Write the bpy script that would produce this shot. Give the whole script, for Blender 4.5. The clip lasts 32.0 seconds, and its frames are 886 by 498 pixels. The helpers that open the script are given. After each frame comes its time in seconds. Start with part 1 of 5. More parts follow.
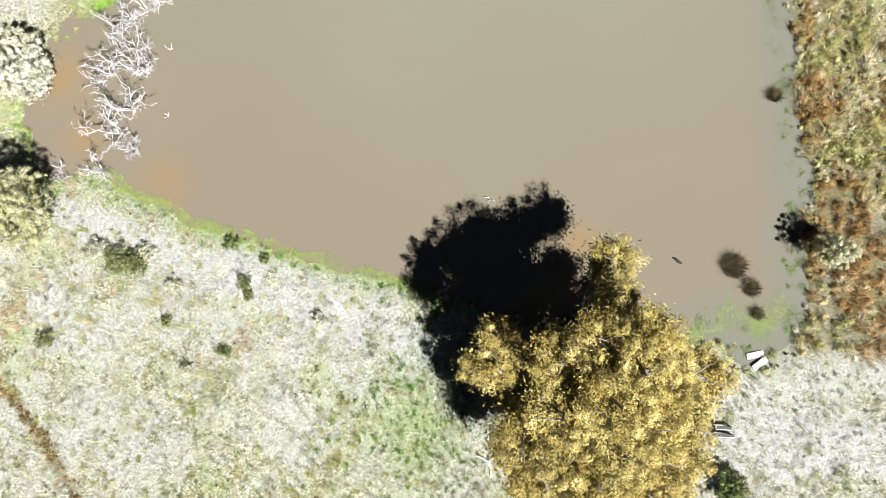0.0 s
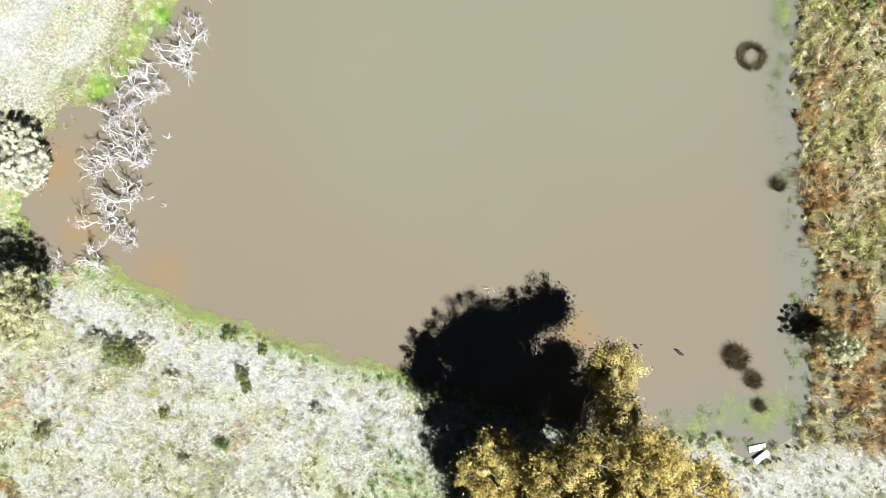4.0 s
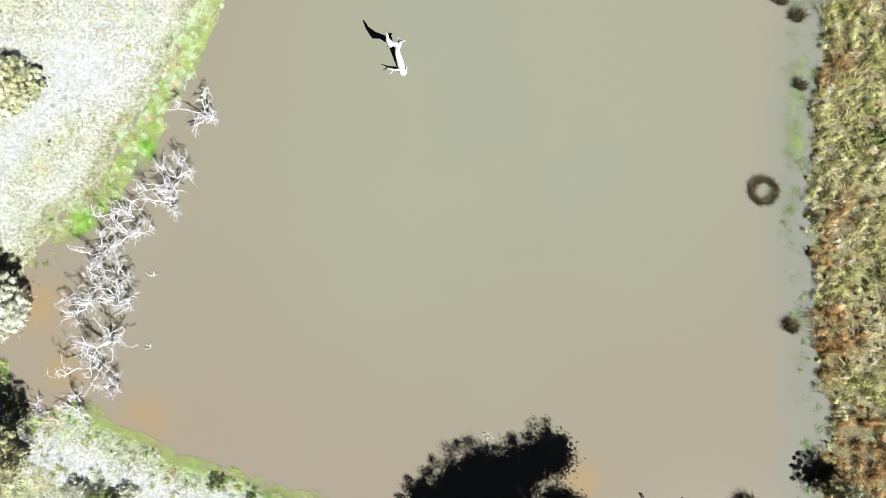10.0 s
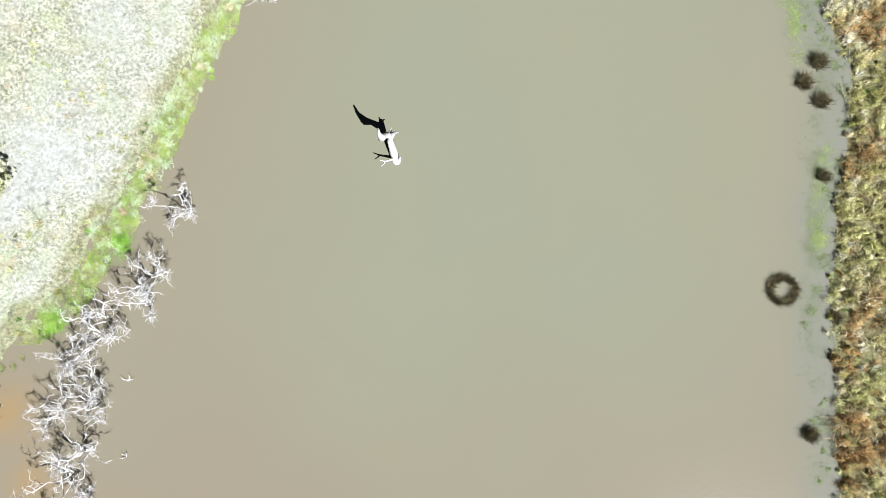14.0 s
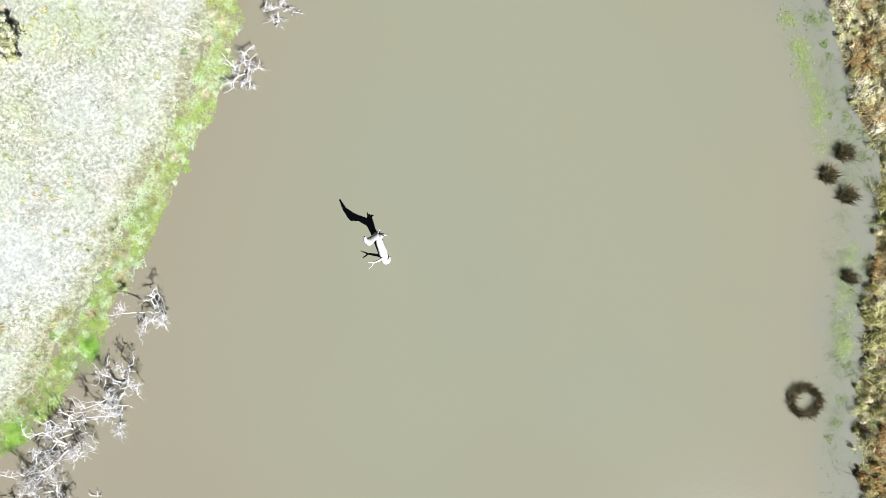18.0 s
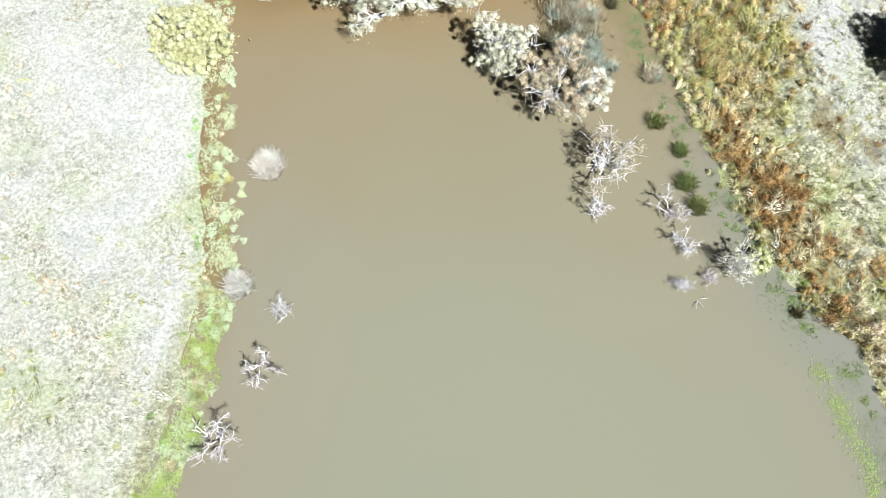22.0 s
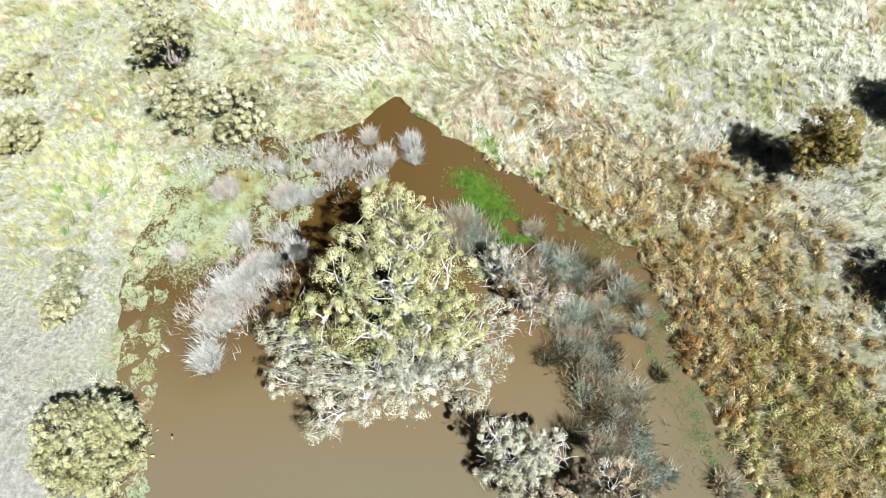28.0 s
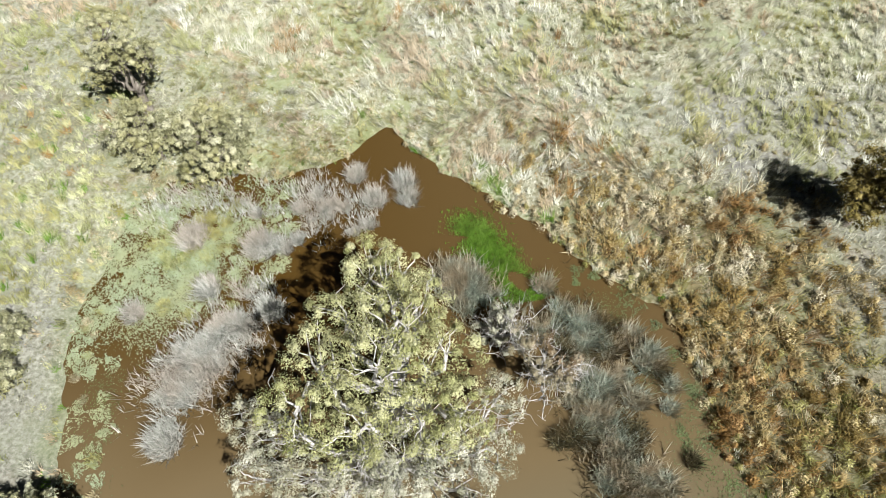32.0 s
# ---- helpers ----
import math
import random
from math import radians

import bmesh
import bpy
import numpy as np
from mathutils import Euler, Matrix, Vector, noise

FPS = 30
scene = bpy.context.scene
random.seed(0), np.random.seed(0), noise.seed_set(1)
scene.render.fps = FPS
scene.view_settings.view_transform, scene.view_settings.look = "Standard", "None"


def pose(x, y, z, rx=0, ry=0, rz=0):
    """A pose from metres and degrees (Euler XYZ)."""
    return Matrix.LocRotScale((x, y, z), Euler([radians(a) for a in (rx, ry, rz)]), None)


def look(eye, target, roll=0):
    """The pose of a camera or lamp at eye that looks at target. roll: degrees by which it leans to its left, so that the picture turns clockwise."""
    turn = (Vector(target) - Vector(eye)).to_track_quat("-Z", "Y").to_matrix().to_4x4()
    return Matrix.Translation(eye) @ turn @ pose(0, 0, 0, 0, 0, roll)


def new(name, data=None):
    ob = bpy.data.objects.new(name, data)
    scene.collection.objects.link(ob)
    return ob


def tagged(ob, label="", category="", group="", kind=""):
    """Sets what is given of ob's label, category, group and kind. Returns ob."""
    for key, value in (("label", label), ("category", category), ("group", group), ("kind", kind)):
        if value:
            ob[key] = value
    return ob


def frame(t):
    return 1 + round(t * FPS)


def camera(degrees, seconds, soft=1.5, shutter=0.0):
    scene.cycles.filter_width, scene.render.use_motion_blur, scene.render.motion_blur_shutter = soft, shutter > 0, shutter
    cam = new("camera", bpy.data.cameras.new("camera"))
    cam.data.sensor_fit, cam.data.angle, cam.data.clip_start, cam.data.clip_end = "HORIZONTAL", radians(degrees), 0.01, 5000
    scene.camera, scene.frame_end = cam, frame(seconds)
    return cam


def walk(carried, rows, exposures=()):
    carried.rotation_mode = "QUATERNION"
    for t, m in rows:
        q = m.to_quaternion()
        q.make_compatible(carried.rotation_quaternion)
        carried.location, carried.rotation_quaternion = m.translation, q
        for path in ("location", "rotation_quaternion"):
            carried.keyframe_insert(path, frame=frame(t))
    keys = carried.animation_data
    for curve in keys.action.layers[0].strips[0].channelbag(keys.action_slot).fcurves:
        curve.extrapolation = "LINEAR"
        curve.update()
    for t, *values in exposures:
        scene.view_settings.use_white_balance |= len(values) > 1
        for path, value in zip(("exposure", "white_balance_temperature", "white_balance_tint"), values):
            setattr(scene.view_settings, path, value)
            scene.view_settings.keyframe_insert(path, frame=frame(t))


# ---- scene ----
cam = camera(67.4, 32.0, soft=0.6)
# seconds, place of the eye, degrees: tilt up from straight down, roll, yaw
PATH = [
    (0.0, -0.00, 0.00, 47.57, 1.68, -0.52, -0.00),
    (0.5, 0.02, 0.85, 47.58, 1.67, -0.50, 0.00),
    (1.0, 0.03, 1.68, 47.58, 1.59, -0.47, 0.00),
    (1.5, 0.06, 2.53, 47.56, 1.53, -0.43, 0.01),
    (2.0, 0.09, 3.39, 47.53, 1.44, -0.40, 0.03),
    (2.5, 0.13, 4.25, 47.49, 1.38, -0.36, 0.04),
    (3.0, 0.17, 5.12, 47.44, 1.31, -0.31, 0.06),
    (3.5, 0.22, 5.99, 47.39, 1.26, -0.27, 0.08),
    (5.5, 0.46, 9.30, 47.25, 1.25, -0.11, 0.13),
    (6.0, 0.50, 10.12, 47.17, 1.27, -0.10, 0.14),
    (6.5, 0.53, 10.93, 47.08, 1.27, -0.09, 0.14),
    (7.0, 0.56, 11.76, 46.98, 1.28, -0.08, 0.13),
    (7.5, 0.57, 12.59, 46.85, 1.26, -0.08, 0.13),
    (8.0, 0.58, 13.43, 46.68, 1.23, -0.08, 0.14),
    (8.5, 0.58, 14.28, 46.46, 1.20, -0.08, 0.15),
    (9.0, 0.57, 15.14, 46.18, 1.15, -0.08, 0.15),
    (9.5, 0.56, 16.02, 45.84, 1.07, -0.08, 0.17),
    (10.0, 0.57, 16.91, 45.49, 0.97, -0.10, 0.18),
    (10.5, 0.57, 17.82, 45.13, 0.86, -0.11, 0.20),
    (11.0, 0.58, 18.74, 44.76, 0.74, -0.13, 0.22),
    (11.5, 0.60, 19.67, 44.40, 0.60, -0.16, 0.23),
    (12.0, 0.61, 20.62, 44.03, 0.46, -0.18, 0.24),
    (12.5, 0.64, 21.55, 43.65, 0.30, -0.20, 0.25),
    (13.0, 0.65, 22.49, 43.26, 0.15, -0.20, 0.25),
    (13.5, 0.68, 23.41, 42.87, 0.02, -0.19, 0.25),
    (14.0, 0.73, 24.32, 42.48, -0.10, -0.19, 0.26),
    (14.5, 0.79, 25.22, 42.07, -0.21, -0.18, 0.27),
    (16.5, 1.14, 28.43, 40.46, -0.35, 0.05, 0.35),
    (17.0, 1.22, 29.17, 40.06, -0.34, 0.11, 0.37),
    (17.5, 1.29, 29.90, 39.66, -0.32, 0.16, 0.37),
    (18.0, 1.37, 30.65, 39.25, -0.17, 0.20, 0.36),
    (18.5, 1.43, 31.57, 38.83, 0.58, 0.22, 0.33),
    (19.0, 1.46, 32.75, 38.42, 2.25, 0.23, 0.30),
    (19.5, 1.48, 34.09, 38.03, 4.48, 0.24, 0.24),
    (20.0, 1.49, 35.50, 37.67, 6.97, 0.24, 0.15),
    (20.5, 1.48, 36.96, 37.31, 9.54, 0.25, 0.05),
    (21.0, 1.46, 38.44, 36.96, 12.15, 0.25, -0.04),
    (21.5, 1.44, 39.81, 36.56, 14.15, 0.25, -0.14),
    (22.0, 1.43, 41.09, 36.10, 15.61, 0.24, -0.22),
    (22.5, 1.43, 42.38, 35.62, 16.90, 0.20, -0.29),
    (23.0, 1.44, 43.70, 35.14, 18.12, 0.17, -0.35),
    (23.5, 1.44, 45.07, 34.67, 19.34, 0.15, -0.38),
    (24.0, 1.44, 46.47, 34.22, 20.52, 0.12, -0.43),
    (24.5, 1.44, 47.90, 33.78, 21.72, 0.09, -0.48),
    (25.0, 1.44, 49.36, 33.36, 22.87, 0.07, -0.53),
    (25.5, 1.44, 50.84, 32.93, 24.00, 0.05, -0.58),
    (26.0, 1.46, 52.32, 32.52, 25.09, 0.04, -0.64),
    (26.5, 1.47, 53.81, 32.12, 26.10, 0.03, -0.71),
    (28.5, 1.71, 59.54, 30.25, 27.25, 0.19, -1.15),
    (29.0, 1.76, 60.62, 29.79, 27.77, 0.19, -1.17),
    (29.5, 1.81, 61.51, 29.35, 28.15, 0.17, -1.18),
    (30.0, 1.83, 62.06, 28.96, 28.13, 0.15, -1.17),
    (30.5, 1.82, 62.34, 28.63, 27.88, 0.11, -1.15),
    (31.0, 1.81, 62.45, 28.35, 27.62, 0.06, -1.13),
    (31.5, 1.77, 62.51, 28.07, 27.43, 0.01, -1.11),
    (32.0, 1.73, 62.54, 27.80, 27.27, -0.05, -1.09),
]
EXPOSURES = [(0, 1.85, 6250, 11), (3.5, 1.85, 6200, 10), (6, 1.9, 6000, 9), (14, 1.9, 5950, 9), (22, 1.9, 5960, 9), (26.5, 1.78, 5980, 10), (28.5, 1.4, 6200, 10), (30, 1.15, 6350, 10), (32, 1.08, 6450, 10)]
walk(cam, [(t, pose(x, y, z, 0, 0, yaw) @ pose(0, 0, 0, tilt, 0, 0) @ pose(0, 0, 0, 0, roll, 0)) for t, x, y, z, tilt, roll, yaw in PATH], EXPOSURES)

# ---- light ----
SUN_DIR = Vector((0.394, -0.446, 0.803))
world = bpy.data.worlds.new("sky")
scene.world = world
world.use_nodes = True
wn = world.node_tree
sky = wn.nodes.new("ShaderNodeTexSky")
sky.sky_type, sky.sun_disc = "NISHITA", False
sky.sun_elevation = math.asin(SUN_DIR.z)
sky.sun_rotation = math.atan2(SUN_DIR.x, SUN_DIR.y)
wn.links.new(sky.outputs[0], wn.nodes["Background"].inputs[0])
wn.nodes["Background"].inputs[1].default_value = 0.004
sun_data = bpy.data.lights.new("sun", "SUN")
sun_data.energy, sun_data.angle, sun_data.color = 5.0, radians(0.53), (1.0, 0.985, 0.955)
sun = new("sun", sun_data)
sun.matrix_world = look(SUN_DIR * 200, (0, 0, 0))


# ---- materials ----
def ramp(nt, fac, stops):
    r = nt.nodes.new("ShaderNodeValToRGB")
    while len(r.color_ramp.elements) < len(stops):
        r.color_ramp.elements.new(0.5)
    for e, (p, c) in zip(r.color_ramp.elements, stops):
        e.position, e.color = p, (*c, 1)
    nt.links.new(fac, r.inputs[0])
    return r.outputs[0]


def noise_tex(nt, scale, detail=4, rough=0.55, stretch=None):
    geo = nt.nodes.new("ShaderNodeNewGeometry")
    n = nt.nodes.new("ShaderNodeTexNoise")
    n.inputs["Scale"].default_value, n.inputs["Detail"].default_value, n.inputs["Roughness"].default_value = scale, detail, rough
    if stretch:
        mp = nt.nodes.new("ShaderNodeMapping")
        mp.inputs["Scale"].default_value = stretch
        nt.links.new(geo.outputs["Position"], mp.inputs[0])
        nt.links.new(mp.outputs[0], n.inputs["Vector"])
    else:
        nt.links.new(geo.outputs["Position"], n.inputs["Vector"])
    return n.outputs["Fac"]


def mix(nt, a, b, fac, mode="MIX"):
    m = nt.nodes.new("ShaderNodeMix")
    m.data_type, m.blend_type = "RGBA", mode
    for sock, v in ((m.inputs["Factor"], fac), (m.inputs["A"], a), (m.inputs["B"], b)):
        if isinstance(v, (int, float)):
            sock.default_value = v
        elif isinstance(v, tuple):
            sock.default_value = (*v, 1)
        else:
            nt.links.new(v, sock)
    return m.outputs["Result"]


def bump(nt, bsdf, height, strength, distance):
    b = nt.nodes.new("ShaderNodeBump")
    b.inputs["Strength"].default_value, b.inputs["Distance"].default_value = strength, distance
    nt.links.new(height, b.inputs["Height"])
    nt.links.new(b.outputs[0], bsdf.inputs["Normal"])


def material(name, rough=0.8, spec=0.3):
    m = bpy.data.materials.new(name)
    m.use_nodes = True
    b = m.node_tree.nodes["Principled BSDF"]
    b.inputs["Roughness"].default_value, b.inputs["Specular IOR Level"].default_value = rough, spec
    return m, m.node_tree, b


def blade_material(name, stops, big, rough=0.7, through_leaf=0.0, patch=0.35, spec=0.12, vary=0.7):
    """Leaves and blades: each clump its own shade of the ramp, each blade a little off it, shifted in patches by a second colour."""
    m, nt, b = material(name, rough, spec)
    geo = nt.nodes.new("ShaderNodeNewGeometry")
    clump = nt.nodes.new("ShaderNodeAttribute")
    clump.attribute_name = "tint"
    own = nt.nodes.new("ShaderNodeMath")
    own.operation = "MULTIPLY_ADD"
    nt.links.new(geo.outputs["Random Per Island"], own.inputs[0])
    own.inputs[1].default_value = 0.5
    shift = nt.nodes.new("ShaderNodeMath")
    shift.operation = "SUBTRACT"
    shift.inputs[1].default_value = 0.25
    nt.links.new(clump.outputs["Fac"], shift.inputs[0])
    nt.links.new(shift.outputs[0], own.inputs[2])
    col = ramp(nt, own.outputs[0], stops)
    fac = ramp(nt, noise_tex(nt, patch, 3), [(0.4, (0, 0, 0)), (0.62, (1, 1, 1))])
    tone = ramp(nt, noise_tex(nt, 1.7, 3, 0.6), [(0.36, (0.45, 0.44, 0.4)), (0.56, (1.0, 1.0, 1.0))])
    col = mix(nt, mix(nt, col, mix(nt, col, big, 0.6), fac), tone, vary, "MULTIPLY")
    nt.links.new(col, b.inputs["Base Color"])
    if through_leaf:
        tr = nt.nodes.new("ShaderNodeBsdfTranslucent")
        nt.links.new(col, tr.inputs["Color"])
        sh = nt.nodes.new("ShaderNodeMixShader")
        sh.inputs[0].default_value = through_leaf
        nt.links.new(b.outputs[0], sh.inputs[1])
        nt.links.new(tr.outputs[0], sh.inputs[2])
        nt.links.new(sh.outputs[0], nt.nodes["Material Output"].inputs["Surface"])
    return m


def bark_material(name, dark, pale, scale=6.0):
    m, nt, b = material(name, 0.85, 0.2)
    n = noise_tex(nt, scale, 5, 0.6)
    nt.links.new(ramp(nt, n, [(0.3, dark), (0.65, pale)]), b.inputs["Base Color"])
    bump(nt, b, noise_tex(nt, scale * 5, 4), 0.5, 0.03)
    return m


DRY = blade_material("dry_grass", [(0, (0.15, 0.145, 0.085)), (0.5, (0.32, 0.318, 0.235)), (1, (0.5, 0.5, 0.435))], (0.31, 0.315, 0.2), patch=0.3, vary=0.6)
PALE = blade_material("bleached_grass", [(0, (0.14, 0.137, 0.119)), (0.5, (0.223, 0.223, 0.208)), (1, (0.3, 0.3, 0.287))], (0.21, 0.208, 0.178), patch=0.25, vary=0.5)
GREEN = blade_material("green_grass", [(0, (0.04, 0.1, 0.003)), (0.5, (0.075, 0.175, 0.01)), (1, (0.15, 0.25, 0.045))], (0.11, 0.17, 0.03))
MEADOW = blade_material("meadow_grass", [(0, (0.085, 0.1, 0.02)), (0.5, (0.25, 0.27, 0.11)), (1, (0.44, 0.455, 0.27))], (0.32, 0.28, 0.1), vary=0.6)
TUSSOCK = blade_material("tussock_grass", [(0, (0.15, 0.12, 0.05)), (0.5, (0.4, 0.36, 0.23)), (1, (0.68, 0.64, 0.51))], (0.33, 0.26, 0.12), patch=0.5, vary=0.8)
BROWN = blade_material("brown_bracken", [(0, (0.05, 0.026, 0.006)), (0.5, (0.195, 0.108, 0.034)), (1, (0.42, 0.28, 0.13))], (0.25, 0.15, 0.045), patch=0.6, vary=0.8)
# olive-brown growth, its colour also darkened so the far belt looks less bright
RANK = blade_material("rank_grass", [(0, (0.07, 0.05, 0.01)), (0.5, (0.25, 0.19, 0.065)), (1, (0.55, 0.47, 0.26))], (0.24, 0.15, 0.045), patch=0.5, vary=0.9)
BELT_GREEN = blade_material("bank_scrub", [(0, (0.06, 0.062, 0.01)), (0.5, (0.23, 0.225, 0.065)), (1, (0.47, 0.45, 0.23))], (0.27, 0.235, 0.09), patch=0.6, vary=0.8)
REED = blade_material("grey_rush", [(0, (0.14, 0.145, 0.12)), (0.5, (0.37, 0.375, 0.335)), (1, (0.6, 0.6, 0.56))], (0.36, 0.3, 0.24), patch=0.6, vary=0.35)
REED_DARK = blade_material("dark_rush", [(0, (0.014, 0.013, 0.007)), (0.5, (0.055, 0.05, 0.025)), (1, (0.17, 0.145, 0.08))], (0.09, 0.06, 0.025), patch=0.8)
SILVER = blade_material("dead_twigs", [(0, (0.17, 0.155, 0.15)), (0.5, (0.26, 0.25, 0.245)), (1, (0.37, 0.36, 0.36))], (0.19, 0.145, 0.135), patch=0.5)
LEAF_OLIVE = blade_material("olive_leaves", [(0, (0.08, 0.056, 0.006)), (0.5, (0.29, 0.218, 0.053)), (1, (0.54, 0.44, 0.18))], (0.34, 0.29, 0.105), 0.5, 0.03, vary=0.55)
LEAF_GREEN = blade_material("green_leaves", [(0, (0.08, 0.09, 0.02)), (0.5, (0.29, 0.3, 0.125)), (1, (0.55, 0.55, 0.34))], (0.36, 0.36, 0.19), 0.5, 0.03, vary=0.5)
LEAF_PALE = blade_material("pale_leaves", [(0, (0.12, 0.12, 0.045)), (0.5, (0.31, 0.31, 0.18)), (1, (0.47, 0.47, 0.34))], (0.3, 0.295, 0.13), 0.5, 0.03, vary=0.5)
LEAF_GREY = blade_material("grey_leaves", [(0, (0.14, 0.145, 0.095)), (0.5, (0.34, 0.345, 0.26)), (1, (0.55, 0.55, 0.46))], (0.34, 0.32, 0.2), 0.5, 0.03, vary=0.5)
LEAF_DARK = blade_material("dark_leaves", [(0, (0.025, 0.045, 0.006)), (0.5, (0.075, 0.11, 0.025)), (1, (0.19, 0.23, 0.09))], (0.14, 0.13, 0.05), 0.5, 0.03, vary=0.75)
LEAF_BROWN = blade_material("brown_leaves", [(0, (0.07, 0.045, 0.02)), (0.5, (0.23, 0.165, 0.1)), (1, (0.42, 0.36, 0.26))], (0.29, 0.28, 0.19), 0.5, 0.03)
LEAF_SAGE = blade_material("sage_leaves", [(0, (0.08, 0.085, 0.035)), (0.5, (0.28, 0.28, 0.165)), (1, (0.5, 0.495, 0.35))], (0.3, 0.28, 0.11), 0.5, 0.03, vary=0.5)
LEAF_BRONZE = blade_material("bronze_leaves", [(0, (0.045, 0.038, 0.006)), (0.5, (0.18, 0.145, 0.04)), (1, (0.37, 0.3, 0.12))], (0.2, 0.16, 0.05), 0.5, 0.03)
WEED = blade_material("water_weed", [(0, (0.08, 0.125, 0.012)), (0.5, (0.13, 0.185, 0.035)), (1, (0.19, 0.235, 0.075))], (0.165, 0.175, 0.06), 0.5, vary=0.35)
MINT = blade_material("pale_weed", [(0, (0.14, 0.175, 0.09)), (0.5, (0.22, 0.265, 0.165)), (1, (0.31, 0.345, 0.25))], (0.23, 0.235, 0.12), 0.5, vary=0.35)
WEED_DULL = blade_material("dull_weed", [(0, (0.05, 0.062, 0.025)), (0.5, (0.085, 0.1, 0.045)), (1, (0.13, 0.15, 0.08))], (0.085, 0.115, 0.035), 0.5, vary=0.35)
REED_TEAL = blade_material("teal_rush", [(0, (0.06, 0.085, 0.06)), (0.5, (0.24, 0.28, 0.22)), (1, (0.48, 0.51, 0.43))], (0.3, 0.2, 0.11), patch=0.8, vary=0.5)
STRAW = blade_material("tall_straw", [(0, (0.17, 0.165, 0.09)), (0.5, (0.46, 0.46, 0.355)), (1, (0.68, 0.685, 0.61))], (0.43, 0.425, 0.28), patch=0.3, vary=0.5)
GOLD = blade_material("golden_tussock", [(0, (0.09, 0.064, 0.016)), (0.5, (0.33, 0.255, 0.11)), (1, (0.62, 0.53, 0.32))], (0.3, 0.22, 0.085), patch=0.5, vary=0.8)
LIME = blade_material("lime_weed", [(0, (0.115, 0.145, 0.035)), (0.5, (0.18, 0.215, 0.075)), (1, (0.24, 0.27, 0.12))], (0.2, 0.2, 0.09), 0.5, vary=0.35)
PINK = blade_material("reddish_grass", [(0, (0.17, 0.115, 0.06)), (0.5, (0.36, 0.285, 0.19)), (1, (0.55, 0.48, 0.37))], (0.4, 0.33, 0.2), patch=0.4, vary=0.6)
BARK = bark_material("pale_gum_bark", (0.101, 0.083, 0.064), (0.239, 0.216, 0.184))
SNAG_WOOD = bark_material("weathered_snag", (0.2, 0.19, 0.18), (0.33, 0.32, 0.31))
DEADWOOD = bark_material("bleached_deadwood", (0.25, 0.235, 0.22), (0.56, 0.545, 0.525))
BARK_DARK = bark_material("dark_wet_wood", (0.009, 0.008, 0.006), (0.028, 0.023, 0.018))

GROUND, nt, b = material("pasture_soil", 0.95, 0.1)
att = nt.nodes.new("ShaderNodeVertexColor")
att.layer_name = "cover"
sep = nt.nodes.new("ShaderNodeSeparateColor")
nt.links.new(att.outputs[0], sep.inputs[0])
fine = noise_tex(nt, 5.0, 6, 0.7)
mid = noise_tex(nt, 0.9, 5, 0.6)
straw = ramp(nt, fine, [(0.38, (0.045, 0.042, 0.016)), (0.5, (0.16, 0.155, 0.09)), (0.66, (0.38, 0.37, 0.29))])
bare = ramp(nt, fine, [(0.3, (0.14, 0.138, 0.11)), (0.5, (0.228, 0.228, 0.209)), (0.7, (0.32, 0.32, 0.303))])
lush = ramp(nt, fine, [(0.3, (0.055, 0.092, 0.014)), (0.6, (0.156, 0.193, 0.064))])
brown = ramp(nt, fine, [(0.3, (0.032, 0.025, 0.009)), (0.6, (0.12, 0.098, 0.045))])
straw = mix(nt, straw, (0.17, 0.2, 0.085), ramp(nt, noise_tex(nt, 0.33, 5, 0.65), [(0.48, (0, 0, 0)), (0.62, (0.75, 0.75, 0.75))]))
straw = mix(nt, straw, (0.2, 0.155, 0.085), ramp(nt, noise_tex(nt, 0.47, 5, 0.65, (1.0, 1.3, 1.0)), [(0.54, (0, 0, 0)), (0.68, (0.7, 0.7, 0.7))]))
bare = mix(nt, bare, (0.2, 0.205, 0.14), ramp(nt, noise_tex(nt, 0.6, 5, 0.65), [(0.52, (0, 0, 0)), (0.7, (0.5, 0.5, 0.5))]))
long_straw = ramp(nt, fine, [(0.34, (0.12, 0.115, 0.045)), (0.5, (0.29, 0.288, 0.195)), (0.66, (0.48, 0.478, 0.39))])
long_straw = mix(nt, long_straw, (0.25, 0.29, 0.145), ramp(nt, noise_tex(nt, 0.35, 5, 0.65), [(0.46, (0, 0, 0)), (0.6, (0.7, 0.7, 0.7))]))
long_straw = mix(nt, long_straw, (0.3, 0.215, 0.12), ramp(nt, noise_tex(nt, 0.5, 5, 0.65, (1.0, 1.3, 1.0)), [(0.54, (0, 0, 0)), (0.68, (0.6, 0.6, 0.6))]))
straw = mix(nt, straw, long_straw, att.outputs["Alpha"])
c = mix(nt, straw, bare, sep.outputs[0])
c = mix(nt, c, lush, sep.outputs[1])
c = mix(nt, c, brown, sep.outputs[2])
c = mix(nt, c, ramp(nt, mid, [(0.3, (0.75, 0.75, 0.72)), (0.7, (1, 1, 1))]), 0.6, "MULTIPLY")
nt.links.new(c, b.inputs["Base Color"])
bump(nt, b, fine, 0.8, 0.12)

